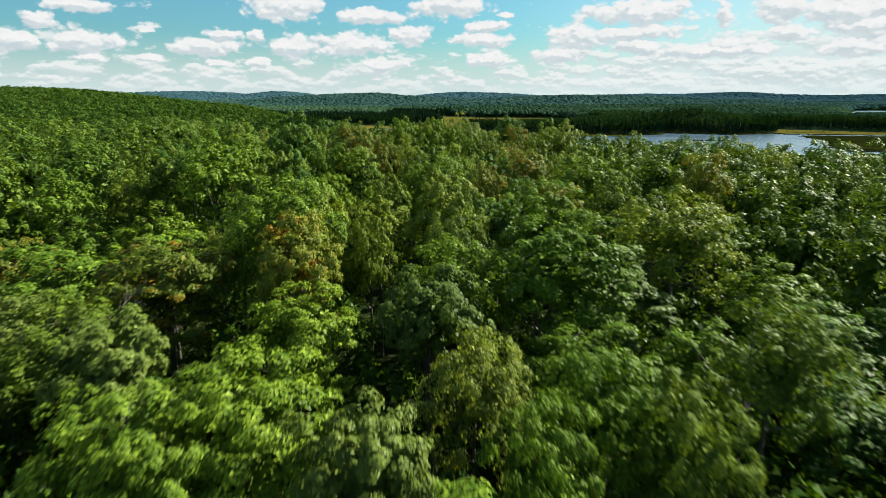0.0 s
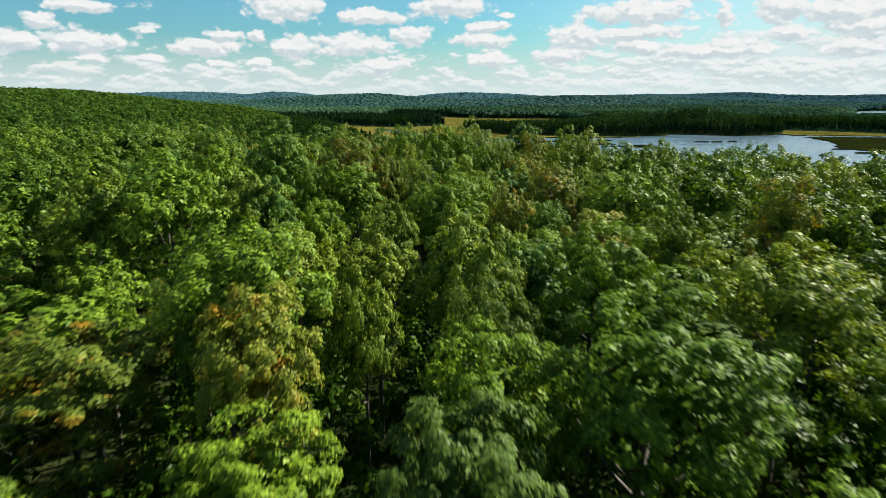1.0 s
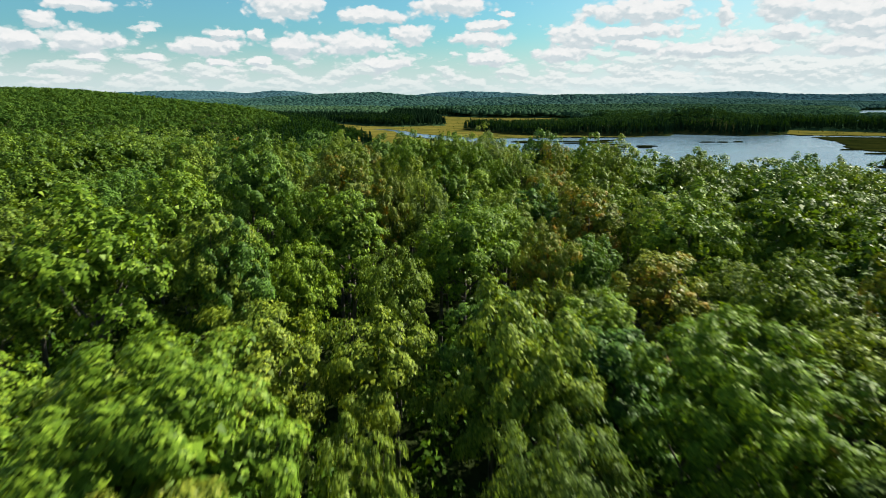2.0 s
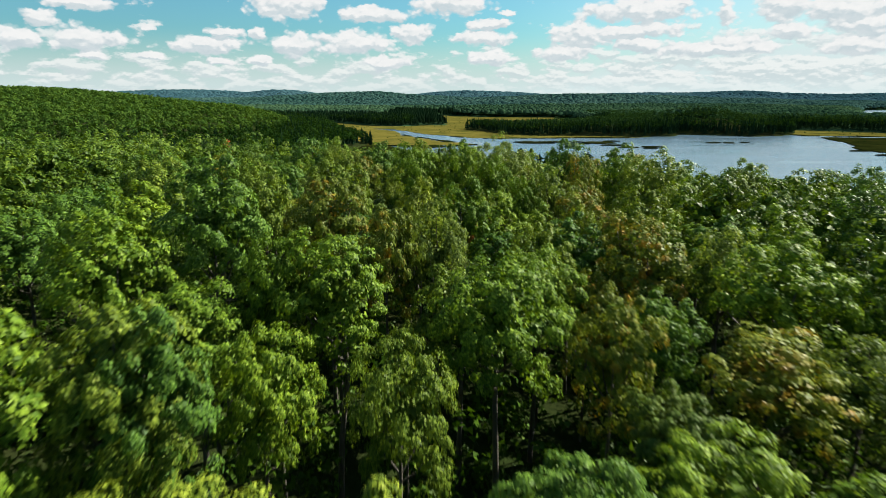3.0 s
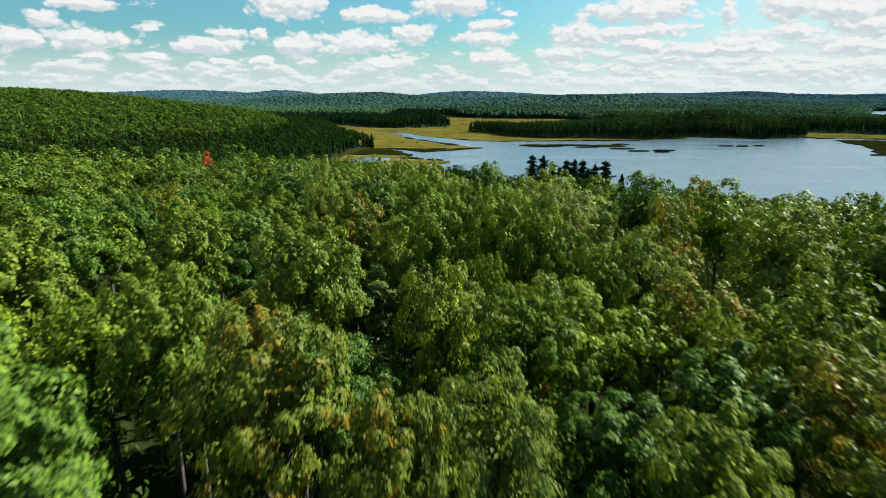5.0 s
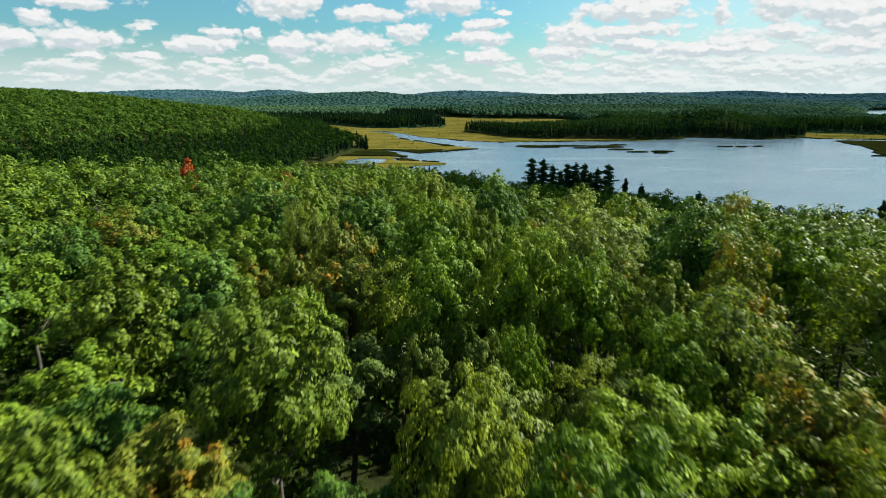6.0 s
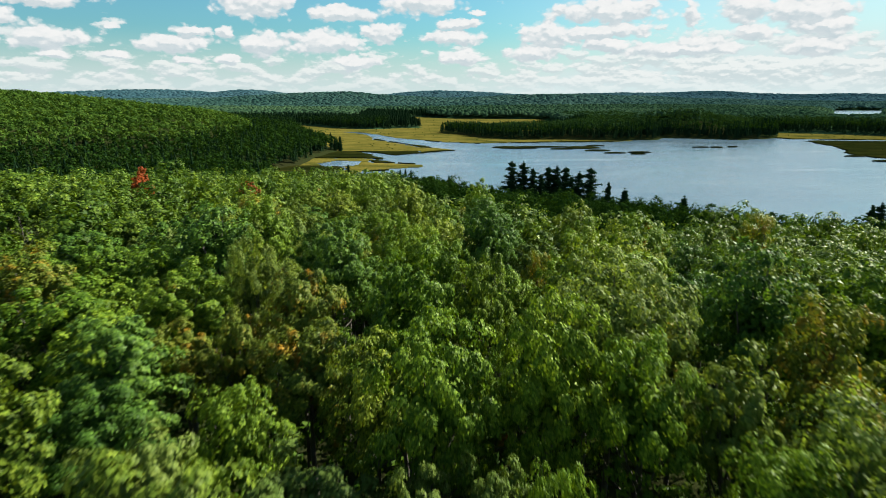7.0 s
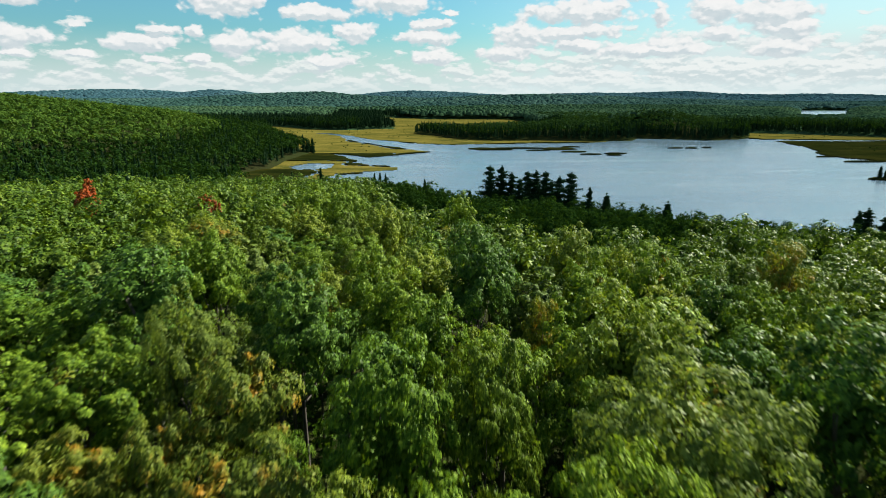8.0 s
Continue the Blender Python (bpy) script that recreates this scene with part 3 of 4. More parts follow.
# trees whose crowns stand out: x, y, height of the top, kind, radius
CROWNS_A = [(-10, 17, 50.3, 1, 2.4), (-2.6, 17.6, 49.9, 4, 2), (3.3, 17.6, 49.6, 1, 1.7), (8.4, 18.6, 50, 3, 1.8), (-7.1, 19.5, 50.3, 1, 3), (5.9, 20.4, 50, 1, 1.8), (1.4, 24, 49.3, 10, 2), (14.4, 24, 50.6, 8, 2.2), (-14.5, 24.4, 50.6, 4, 2.2), (-0.4, 29.6, 51.2, 4, 2.4), (6.8, 33.6, 52.4, 2, 3.4), (0.9, 35, 50.7, 1, 2.8), (-9.1, 36.4, 52.4, 6, 2.4), (-17.7, 37.2, 50.4, 6, 3.3), (-10.8, 41.2, 53.6, 1, 3.5), (-5.2, 41.8, 50.8, 3, 1.7), (1.2, 42, 51, 10, 2.3), (17.1, 43, 51.9, 8, 3.2), (7.6, 45.8, 52.8, 1, 2.8)]
CROWNS_B = [(-14, 46.3, 51.5, 1, 2.8), (0.3, 47.6, 53.4, 3, 2.6), (4.5, 50.3, 50.9, 7, 2.8), (-23.5, 50.5, 49.8, 1, 2.5), (17.5, 52, 49.6, 8, 2.8), (0, 54.1, 50.9, 5, 2.8), (-26, 56, 55, 3, 2.6), (-21.3, 56.8, 55.2, 1, 3.6), (-37.1, 58.6, 51.5, 1, 2.8), (16.7, 58.7, 51.3, 3, 2.3), (-15, 59.6, 53.3, 5, 2.2), (-16.1, 59.6, 53.7, 3, 2.4), (25.9, 60.5, 53.5, 6, 2.4), (6.5, 61.9, 48.8, 4, 1.9), (-5.6, 62.5, 50.8, 8, 2.2), (-11.8, 63.6, 51, 1, 2), (6.6, 64.6, 48.2, 4, 1.6), (4.6, 66.9, 52, 6, 2), (45.2, 68.5, 51.5, 3, 2.8)]
CROWNS_C = [(-5.9, 69, 49.1, 3, 1.1), (-0.8, 69.8, 52.4, 1, 3.1), (-13.9, 72.5, 53, 1, 1.9), (-23.5, 72.8, 54.6, 1, 2.9), (-10.6, 73.5, 53.3, 2, 3), (-19, 75.2, 48.2, 1, 2.2), (17.7, 76.2, 52, 1, 3.4), (2.4, 78.4, 50.9, 1, 2.8), (-19.2, 78.5, 56.8, 5, 2.9), (6.8, 81.5, 48.6, 6, 1.6), (-8.1, 82.1, 53.2, 6, 2.1), (11.6, 83, 51.5, 6, 2.8), (17.6, 83.4, 51.1, 10, 2.6), (3.6, 83.6, 51.2, 3, 2.3), (-12.7, 84.2, 55.2, 6, 2.7), (-4.4, 84.2, 52.6, 10, 2.3), (-31.2, 84.9, 51.5, 1, 2.8), (46.5, 86.5, 51.5, 8, 2.8), (1.2, 87.4, 50, 7, 2.8)]
CROWNS_D = [(-39, 87.8, 51.5, 5, 2.8), (12.2, 89.5, 51.2, 6, 2.6), (7.2, 90.1, 51, 7, 2.8), (25.3, 90.6, 51, 1, 2.8), (-19.6, 91.3, 54.6, 3, 2.4), (-2.2, 92, 53.5, 11, 2.6), (36.1, 95, 52.2, 5, 3.3), (14.3, 95, 52.6, 3, 2.6), (-17.2, 96, 51.5, 6, 2.8), (9.5, 96.6, 50.2, 8, 1.8), (-6.3, 97, 52.8, 8, 2.3), (0.7, 98.8, 51.5, 2, 2.8), (-22.1, 99.8, 51, 5, 2.8), (-14.8, 101, 54.9, 3, 3), (-33.8, 101.3, 54.8, 3, 3.2), (4.9, 106, 52, 1, 2.2), (-3, 106.7, 51, 1, 1.5), (8.5, 107.7, 52.7, 10, 2.7), (-18, 108.2, 52.4, 4, 2)]
CROWNS_E = [(-5, 108.6, 50.5, 4, 1.4), (-8, 108.9, 50.2, 4, 1.5), (52, 108.9, 51.2, 8, 2.8), (-27.2, 111.5, 53.4, 3, 2.8), (20.9, 112.5, 53.8, 8, 3.3), (2.1, 112.9, 53.4, 1, 2.3), (6.6, 112.9, 52.8, 4, 2), (-7.2, 113, 54.3, 1, 2.6), (-38.5, 113, 54.2, 5, 2.9), (-16.4, 113.8, 50.9, 1, 1.9), (-1.8, 114, 54.8, 1, 2.5), (32, 115.1, 51.2, 3, 2.8), (14, 117.6, 53.4, 6, 2.3), (35.8, 119, 51.4, 3, 3.3), (3.2, 120, 55, 10, 3.7), (20.4, 122.5, 53.6, 1, 3.2), (-8.5, 123, 54.7, 2, 2.4), (13.2, 124, 54.6, 5, 3), (-4, 124.4, 54, 3, 2.1)]
CROWNS_F = [(55.8, 124.7, 50.9, 5, 2.8), (-19.2, 124.9, 50.6, 6, 1.7), (-23.6, 126, 49.4, 6, 2.3), (-28.8, 126.2, 50.7, 2, 2.8), (-13.8, 126.5, 48.4, 1, 1.6), (29.1, 127.3, 51, 1, 2.8), (40, 127.8, 50.9, 1, 2.8), (-16.1, 128.3, 52.6, 6, 2.6), (18.4, 130.9, 51, 10, 2.8), (12.5, 131.7, 50.2, 5, 2.8), (-1.7, 132.2, 50.9, 1, 2.8), (-8.9, 133.5, 50.8, 7, 2.8), (6, 133.6, 52.6, 8, 3.2), (-20.5, 133.8, 53.4, 10, 1.9), (-26.1, 137.5, 50.4, 2, 2.1), (-5.9, 137.8, 52.1, 2, 2.4), (-34.9, 138.5, 48.4, 1, 2.8), (-57, 138.8, 48.8, 1, 2.8), (-14.5, 139.3, 53, 5, 2.7)]
CROWNS_G = [(25.3, 139.8, 50.3, 3, 2.8), (3.5, 144, 49.2, 6, 1.5), (-16.1, 144.2, 50.6, 5, 2.8), (-32.9, 144.9, 50.6, 2, 2.8), (21.9, 144.9, 49, 1, 2.8), (27.9, 147.4, 48.1, 1, 2.8), (-8, 147.4, 50.6, 2, 2.8), (-27.8, 147.5, 53.2, 5, 3.2), (9, 148.8, 49.7, 11, 2.8), (20.8, 149.9, 48.2, 5, 2.8), (-18.4, 150.2, 50.5, 5, 2.8), (-0.4, 152, 52.4, 5, 2.7), (-24.1, 152.2, 53, 1, 2.6), (-36.1, 152.7, 50.3, 7, 2.8), (25.6, 154.3, 49.4, 3, 3), (17.1, 154.7, 50.1, 11, 2.8), (11.2, 156, 49.8, 11, 2.4), (32.7, 157.6, 49.9, 6, 2.8), (21.3, 158.5, 46, 8, 2.6)]
CROWNS_H = [(-10.2, 158.8, 49.8, 1, 2.8), (-25.7, 159.7, 49.7, 1, 2.8), (2, 159.9, 49.7, 5, 2.8), (-33.6, 160.6, 49.6, 7, 2.8), (19, 165, 47, 8, 2.8), (0.9, 169, 50, 5, 2.8), (13.9, 171.9, 48.7, 3, 2.8), (24.7, 172, 46.3, 11, 2.6), (-9.7, 184.5, 49.3, 3, 3.2), (-9.4, 199.6, 46.4, 3, 2.8), (-118, 214.9, 45.2, 5, 2.8), (-18.2, 216.9, 45, 1, 2.8), (5.7, 221.1, 44.7, 1, 2.8), (-78.7, 225.6, 44.4, 1, 2.8), (-46, 228, 44, 9, 2.2), (-71, 230, 45, 9, 2.2), (-47.4, 234.4, 43.5, 1, 2.8), (-74.4, 238.5, 46.2, 9, 1.4)]
MARKED = CROWNS_A + CROWNS_B + CROWNS_C + CROWNS_D + CROWNS_E + CROWNS_F + CROWNS_G + CROWNS_H


def near_positions():
    """Tree places and crown radii: the marked ones, then big crowns side by side, then small ones in the gaps."""
    rng = np.random.default_rng(11)
    spots = list(MARKED)
    cell = 4.0
    grid = {}

    def fits(x, y, r):
        gx, gy = int(x // cell), int(y // cell)
        for a in range(gx - 2, gx + 3):
            for b in range(gy - 2, gy + 3):
                for px, py, pr in grid.get((a, b), ()):
                    if (px - x) ** 2 + (py - y) ** 2 < (0.93 * (r + pr)) ** 2:
                        return False
        return True

    for x, y, _, _, r in spots:
        grid.setdefault((int(x // cell), int(y // cell)), []).append((x, y, r))
    tries = np.stack([rng.uniform(-300, 330, 90000), rng.uniform(-40, 400, 90000)], -1)
    ok = (np.abs(tries[:, 0] + 2) < 0.86 * np.maximum(tries[:, 1], 0) + 55) & (away(BASIN, tries[:, 0], tries[:, 1]) > 6)
    tries = tries[ok]
    tries = tries[:len(tries) // 3 + 2600]
    half = len(tries) - 2600
    for n, (x, y) in enumerate(tries):
        r = rng.uniform(2.5, 3.7) if n < half else rng.uniform(1.7, 2.4)
        if fits(x, y, r):
            grid.setdefault((int(x // cell), int(y // cell)), []).append((x, y, r))
            spots.append((x, y, None, None, r))
    return spots


SPOTS = near_positions()
MIX = [1, 1, 10, 11, 2, 2, 3, 3, 4, 5, 5, 6, 7, 8, 8]


def on_path(x, y):
    """How far from the strip that the flight passes over."""
    return max(abs(x + 0.09 * y) - 3, 0) + max(y - 150, 0) * 0.35 + max(6 - y, 0) * 3


def canopy(x, y):
    """The level that the tallest crowns reach."""
    return np.interp(y, (0, 30, 60, 85, 130, 150, 185, 240), (50.2, 51.5, 53.2, 54.0, 53.8, 52.4, 49.0, 45.6)) - 0.03 * np.clip(x, -40, 40) - 0.065 * np.clip(x - 5, 0, 70) * ease(np.asarray(y, float), 75, 160)


def top_of(x, y, r, luck):
    """The top of an unmarked tree: under the canopy's level, the smaller the lower."""
    return float(canopy(x, y)) - 6.2 + 1.0 * (r - 1.7) + 2.6 * luck


def plant_near():
    rng = np.random.default_rng(21)
    order = sorted(SPOTS, key=lambda s: (s[2] is None, on_path(s[0], s[1])))
    near, rest = order[:300], order[300:]
    first = {}
    ground_z = lie(np.array([s[0] for s in near]), np.array([s[1] for s in near]))
    for (x, y, top, kind, r), gz in zip(near, ground_z):
        r1, r2, r3 = rng.random(3)
        kind = kind or MIX[int(rng.integers(len(MIX)))]
        s = ((top or top_of(x, y, r, r1)) - gz) / HEIGHTS[kind]
        wide = r * (1.0 + 0.1 * r2) / REACH[kind]
        m = pose(x, y, gz - 0.1, 0, 0, 360 * r3) @ Matrix.Diagonal((wide, wide, s, 1))
        fine = on_path(x, y) < 11.5
        if (kind, fine) not in first:
            k, name, label, mat, h, rx, rz = next(q for q in KINDS if q[0] == kind)
            grade = dict(clumps=125, per=92, leaf=0.155) if fine else dict(clumps=110, per=50, leaf=0.21)
            ob = broadleaf(k, name, label, LEAF[mat], h, rx, rz, **grade)
            ob.matrix_basis = m
            first[kind, fine] = ob
        else:
            ob = first[kind, fine]
            copy_thing(ob, m @ Matrix.Diagonal((*[1 / q for q in ob.matrix_basis.to_scale()], 1)))
    return rest


def plant_wood(rest):
    """The forest on either hand and down to the lake, tree by tree in one mesh."""
    rng = np.random.default_rng(31)
    xs, ys = np.array([s[0] for s in rest]), np.array([s[1] for s in rest])
    gz, rs = lie(xs, ys), [s[4] for s in rest]
    verts, hues, thick = [], [], []
    wet = away(BASIN, xs, ys) + 12 * fractal(xs, ys, 40, 3, 15)
    for x, y, z, w, rx in zip(xs, ys, gz, wet, rs):
        far = math.hypot(x + 0.08 * y, max(y - 92, 0, -y)) + 60 * (abs(x + 2) > 0.86 * y + 24)
        luck = rng.random()
        h = (7.4 + 2.2 * rx + 5.4 * luck + 1.6 * float(ease(x, 25, 60) * (1 - ease(x, 140, 200)))) * (0.62 + 0.38 * float(ease(w, 30, 110)))
        over = float(1 - ease(np.array(y), 140, 190))
        h = h * (1 - over) + (top_of(x, y, rx, luck) + 1.6 - z) * over
        rz = 2.3 + 0.6 * rx + 1.0 * rng.random()
        n, per, leaf = (44, 36, 0.29) if far < 60 else (34, 26, 0.40) if far < 110 else (26, 15, 0.54) if far < 190 else (22, 10, 0.70)
        c, size, d = crown_plan(rng, h, rx, rz, n, 0.8 if far < 60 else 1.6)
        size = size * 1.1
        v = leaf_blades(rng, c + np.array([x, y, z]), np.stack([size, size, size * 0.8], -1), per, leaf, leaf * 0.85, face=d, stir=0.22 if far < 60 else 0.16)
        mid = np.array([0, 0, h - rz])
        v = np.vstack([v, leaf_blades(rng, mid + (c - mid) * 0.52 + np.array([x, y, z]), np.stack([size, size, size], -1), 6, 0.6, 0.56),
                       leaf_blades(rng, mid + (c - mid) * 0.3 + np.array([x, y, z]), np.stack([size, size, size], -1), 3, 1.1, 1.0)])
        if w < 75 + 95 * float(ease(x, -40, 10)) * (1 - 0.65 * float(ease(x, 35, 90))):
            thick.append(v)
        else:
            verts.append(v)
            hues.append(np.full(len(v), rng.random()))
    v = np.vstack(verts)
    me = mesh_from("woodland", v, trios(len(v) // 3), LEAF["wood"], np.concatenate(hues))
    tagged(new("woodland", me), "dense green deciduous forest canopy on the hillside", "forest", kind="stuff")
    v = np.vstack(thick)
    me = mesh_from("shore_thicket", v, trios(len(v) // 3), LEAF["alder"], np.repeat(rng.random(len(v) // 300 + 1), 300)[:len(v)])
    tagged(new("shore_thicket", me), "dark green alder and cedar thicket along the lake shore", "thicket", kind="stuff")


plant_wood(plant_near())


# ---- conifers that stand out on the shore, undergrowth, dead trees ----
def conifer(seed, name, label, height, spread, plumes, ragged, bare):
    """A conifer: a straight trunk, and whorls of boughs with a plume of needles on each."""
    rng = np.random.default_rng(seed)
    root = new(name)
    tv, tf = tube([(0, 0, -0.8), (0.1, 0, height * 0.5), (0, 0.05, height)], (0.02 * height, 0.013 * height, 0.02), 7)
    child("trunk", mesh_from("trunk", tv, tf, BARK, smooth=True), root)
    c, size, boughs = [], [], []
    z = height * bare
    while z < height * 0.97:
        k = (z / height - bare) / (1 - bare)
        reach = spread * ((1 - k) ** 0.8 * (0.55 + 0.45 * min(k * 4, 1))) * (1 + ragged * rng.normal())
        n = int(plumes * (0.6 + 0.5 * rng.random())) + 2
        turn = rng.random() * 6.28
        for i in range(n):
            q = turn + 6.283 * i / n + rng.normal() * 0.35
            zb = z + ragged * rng.normal() * 0.09 * height
            zb = min(max(zb, height * bare), height * 0.96)
            r = max(reach * (0.6 + 0.6 * rng.random() * (1 + ragged)), 0.25)
            tip = np.array([r * math.cos(q), r * math.sin(q), zb + (0.16 if ragged > 0.15 else -0.22) * r])
            for t in (0.15, 0.35, 0.55, 0.78, 1.0):
                if r * t > 0.2:
                    c.append(np.array([0, 0, zb]) * (1 - t) + tip * t + rng.normal(size=3) * ragged * 0.5)
                    size.append(max(0.2 * spread * (1.15 - 0.5 * k) * (0.7 + 0.5 * rng.random()), 0.2))
            if i % 3 == 0 and r > 0.8:
                boughs.append(tube([(0, 0, zb), tip * 0.5 + np.array([0, 0, zb * 0.5]), tip], (0.05, 0.035, 0.012), 3))
        z += height * (0.055 if ragged > 0.15 else 0.042) * (0.8 + 0.4 * rng.random())
    c.append(np.array([0, 0, height]))
    size.append(0.25)
    c, size = np.array(c), np.array(size)
    v = leaf_blades(rng, c, np.stack([size * 1.6, size * 1.6, size * 0.55], -1), 34, 0.62, 0.30, -0.1)
    child("crown", mesh_from("crown", v, trios(len(v) // 3), LEAF["pine"]), root)
    for bv, bf in boughs:
        child("bough", mesh_from("bough", bv, bf, BARK), root)
    return tagged(root, label, "conifer", group="shore conifers")


def stand(proto_list, spots):
    """Sets conifers with their tops at the given heights."""
    for n, (x, y, top, which) in enumerate(spots):
        gz = float(lie(np.array(x), np.array(y)))
        h, ob = proto_list[which]
        k = (top - gz) / h
        m = pose(x, y, gz, 0, 0, 77.0 * n) @ Matrix.Diagonal((k, k, k, 1))
        if which in stand.done:
            copy_thing(ob, m @ Matrix.Diagonal((*[1 / q for q in ob.matrix_basis.to_scale()], 1)))
        else:
            ob.matrix_basis = m
            stand.done.add(which)


stand.done = set()
PROTOS = {
    0: (24.0, conifer(61, "white_pine", "tall dark white pine with tiered boughs by the lake", 24.0, 4.9, 6, 0.28, 0.2)),
    1: (24.0, conifer(62, "white_pine", "tall dark white pine with ragged plumes by the lake", 24.0, 4.5, 6, 0.34, 0.26)),
    2: (18.0, conifer(63, "spruce_tree", "narrow dark spruce spire near the lake shore", 18.0, 3.3, 6, 0.1, 0.08)),
    3: (16.0, conifer(64, "tamarack_tree", "thin open conifer at the edge of the thicket", 16.0, 1.9, 3, 0.2, 0.2)),
}
stand(PROTOS, [(41, 400, 29.3, 0), (47, 400, 29.3, 1), (52, 400, 26, 1), (55, 394, 23.5, 0), (58, 390, 27.6, 0), (62, 390, 28.2, 1), (65.3, 385, 28.2, 0), (67.5, 381, 24.5, 1), (69.5, 375, 27.3, 1), (73.5, 370, 29.5, 0),
               (79, 360, 24, 3), (85, 355, 22.2, 2), (101, 330, 22.7, 2), (153, 294, 25, 3), (158, 296, 25.6, 1), (160, 290, 24, 0)])
stand(PROTOS, [(-58, 540, 12.5, 0), (-16, 541, 9, 2), (-20, 543, 8.4, 2), (-12, 541, 8, 2), (14, 500, 9.5, 2), (-80, 552, 9, 2), (368, 540, 10.5, 2), (371, 538, 8, 2), (366, 538, 6.5, 3), (-92, 776, 17, 2), (-97, 772, 16, 2), (-101, 776, 18, 3), (-96, 781, 14, 2), (40, 396, 21, 3), (33, 415, 15, 2), (21, 440, 12, 2)])


def build_undergrowth():
    """Saplings and shrubs on the forest floor under the flight."""
    rng = np.random.default_rng(71)
    n = 2600
    y = rng.uniform(4, 190, n)
    x = rng.uniform(-1, 1, n) * (0.6 * y + 18) - 0.08 * y
    z = lie(x, y)
    h = rng.uniform(1.5, 9.0, n)
    t = np.linspace(0.25, 1.0, 5)
    r = (0.6 + 0.09 * h)[:, None] * (1.25 - 0.5 * t) * rng.uniform(0.8, 1.3, (n, 5))
    c = np.stack([x[:, None] + rng.normal(size=(n, 5)) * 0.5, y[:, None] + rng.normal(size=(n, 5)) * 0.5, z[:, None] + h[:, None] * t], -1)
    r = r.reshape(-1)
    v = leaf_blades(rng, c.reshape(-1, 3), np.stack([r, r, r * 0.6], -1), 18, 0.42, 0.36)
    me = mesh_from("undergrowth", v, trios(len(v) // 3), LEAF["sapling"], np.repeat(rng.random(n), 270))
    tagged(new("undergrowth", me), "shaded green saplings and shrubs on the forest floor", "undergrowth", kind="stuff")


build_undergrowth()


def dead_tree(seed, x, y, top):
    """A leafless grey crown that rises among the green ones."""
    rng = np.random.default_rng(seed)
    gz = float(lie(np.array(x), np.array(y)))
    h = top - gz
    root = new("dead_tree")
    tv, tf = tube([(0, 0, -0.6), (0.2, 0.1, h * 0.5), (0.1, -0.1, h * 0.93)], (0.17, 0.13, 0.03), 6)
    child("trunk", mesh_from("trunk", tv, tf, GREY, smooth=True), root)
    for k in range(11):
        q, s = rng.random() * 6.28, h * (0.55 + 0.36 * rng.random())
        ln = 1.2 + 1.6 * rng.random()
        a = np.array([0.12, 0, s])
        e = a + np.array([math.cos(q) * ln, math.sin(q) * ln, ln * (0.7 + 0.5 * rng.random())])
        parts = [tube([a, (a + e) / 2 + np.array([0, 0, -0.15]), e], (0.055, 0.035, 0.012), 4)]
        for _ in range(4):
            t = 0.4 + 0.6 * rng.random()
            b = a + (e - a) * t
            parts.append(tube([b, b + rng.normal(size=3) * 0.35 + np.array([math.cos(q), math.sin(q), 0.6]) * 0.5], (0.02, 0.008), 3))
        bv, bf = join_parts(parts)
        child("branch", mesh_from("branch", bv, bf, GREY, smooth=True), root)
    root.matrix_basis = pose(x, y, gz)
    tagged(root, "bare grey dead tree among green crowns", "tree", group="dead trees")


GREY = bark_material()
GREY.name = "bleached_wood"
for seed, x, y, top in ((81, -11.5, 79.5, 50.5), (82, 14.5, 27.0, 48.5), (83, -62.0, 172.0, 47.5), (84, 5.5, 92.5, 49.0), (85, -18.0, 31.0, 49.0)):
    dead_tree(seed, x, y, top)


# ---- forests across the valley ----
def scatter(seed, box, gap, keep):
    """Jittered places in a box of the plan."""
    rng = np.random.default_rng(seed)
    x, y = np.meshgrid(np.arange(box[0], box[1], gap), np.arange(box[2], box[3], gap))
    x = (x + rng.uniform(-0.48, 0.48, x.shape) * gap).ravel()
    y = (y + rng.uniform(-0.48, 0.48, y.shape) * gap).ravel()
    ok = keep(x, y) & (x > -0.78 * y - 40) & (x < 0.90 * y + 40)
    x, y = x[ok], y[ok]
    return x, y, lie(x, y), rng


def far_crowns(name, places, size, blades, mat, label, height=(13, 18), grow=None):
    """Rounded broadleaf crowns seen from afar: tufts of leaf sprays over a dome."""
    x, y, z, rng = places
    n = len(x)
    h = rng.uniform(*height, n) * (grow(x, y) if grow else 1.0)
    r = size * rng.uniform(0.75, 1.25, n)
    c = np.stack([x, y, z + h - r * 0.9], -1)
    # three leafy lumps each, their sprays facing outwards
    k = 3
    lump = c[:, None] + rng.normal(size=(n, k, 3)) * (r[:, None, None] * np.array([0.42, 0.42, 0.18]))
    rr = (r[:, None] * rng.uniform(0.55, 0.8, (n, k))).reshape(-1, 1)
    v = leaf_blades(rng, lump.reshape(-1, 3), rr * np.array([[1, 1, 0.85]]), blades, size * 0.36, size * 0.32, face=unit((lump - c[:, None]).reshape(-1, 3) + np.array([0, 0, 0.3])) * 0.7, stir=0.16)
    me = mesh_from(name, v, trios(len(v) // 3), mat, np.repeat(rng.random(n), k * blades * 3))
    tagged(new(name, me), label, "forest", kind="stuff")


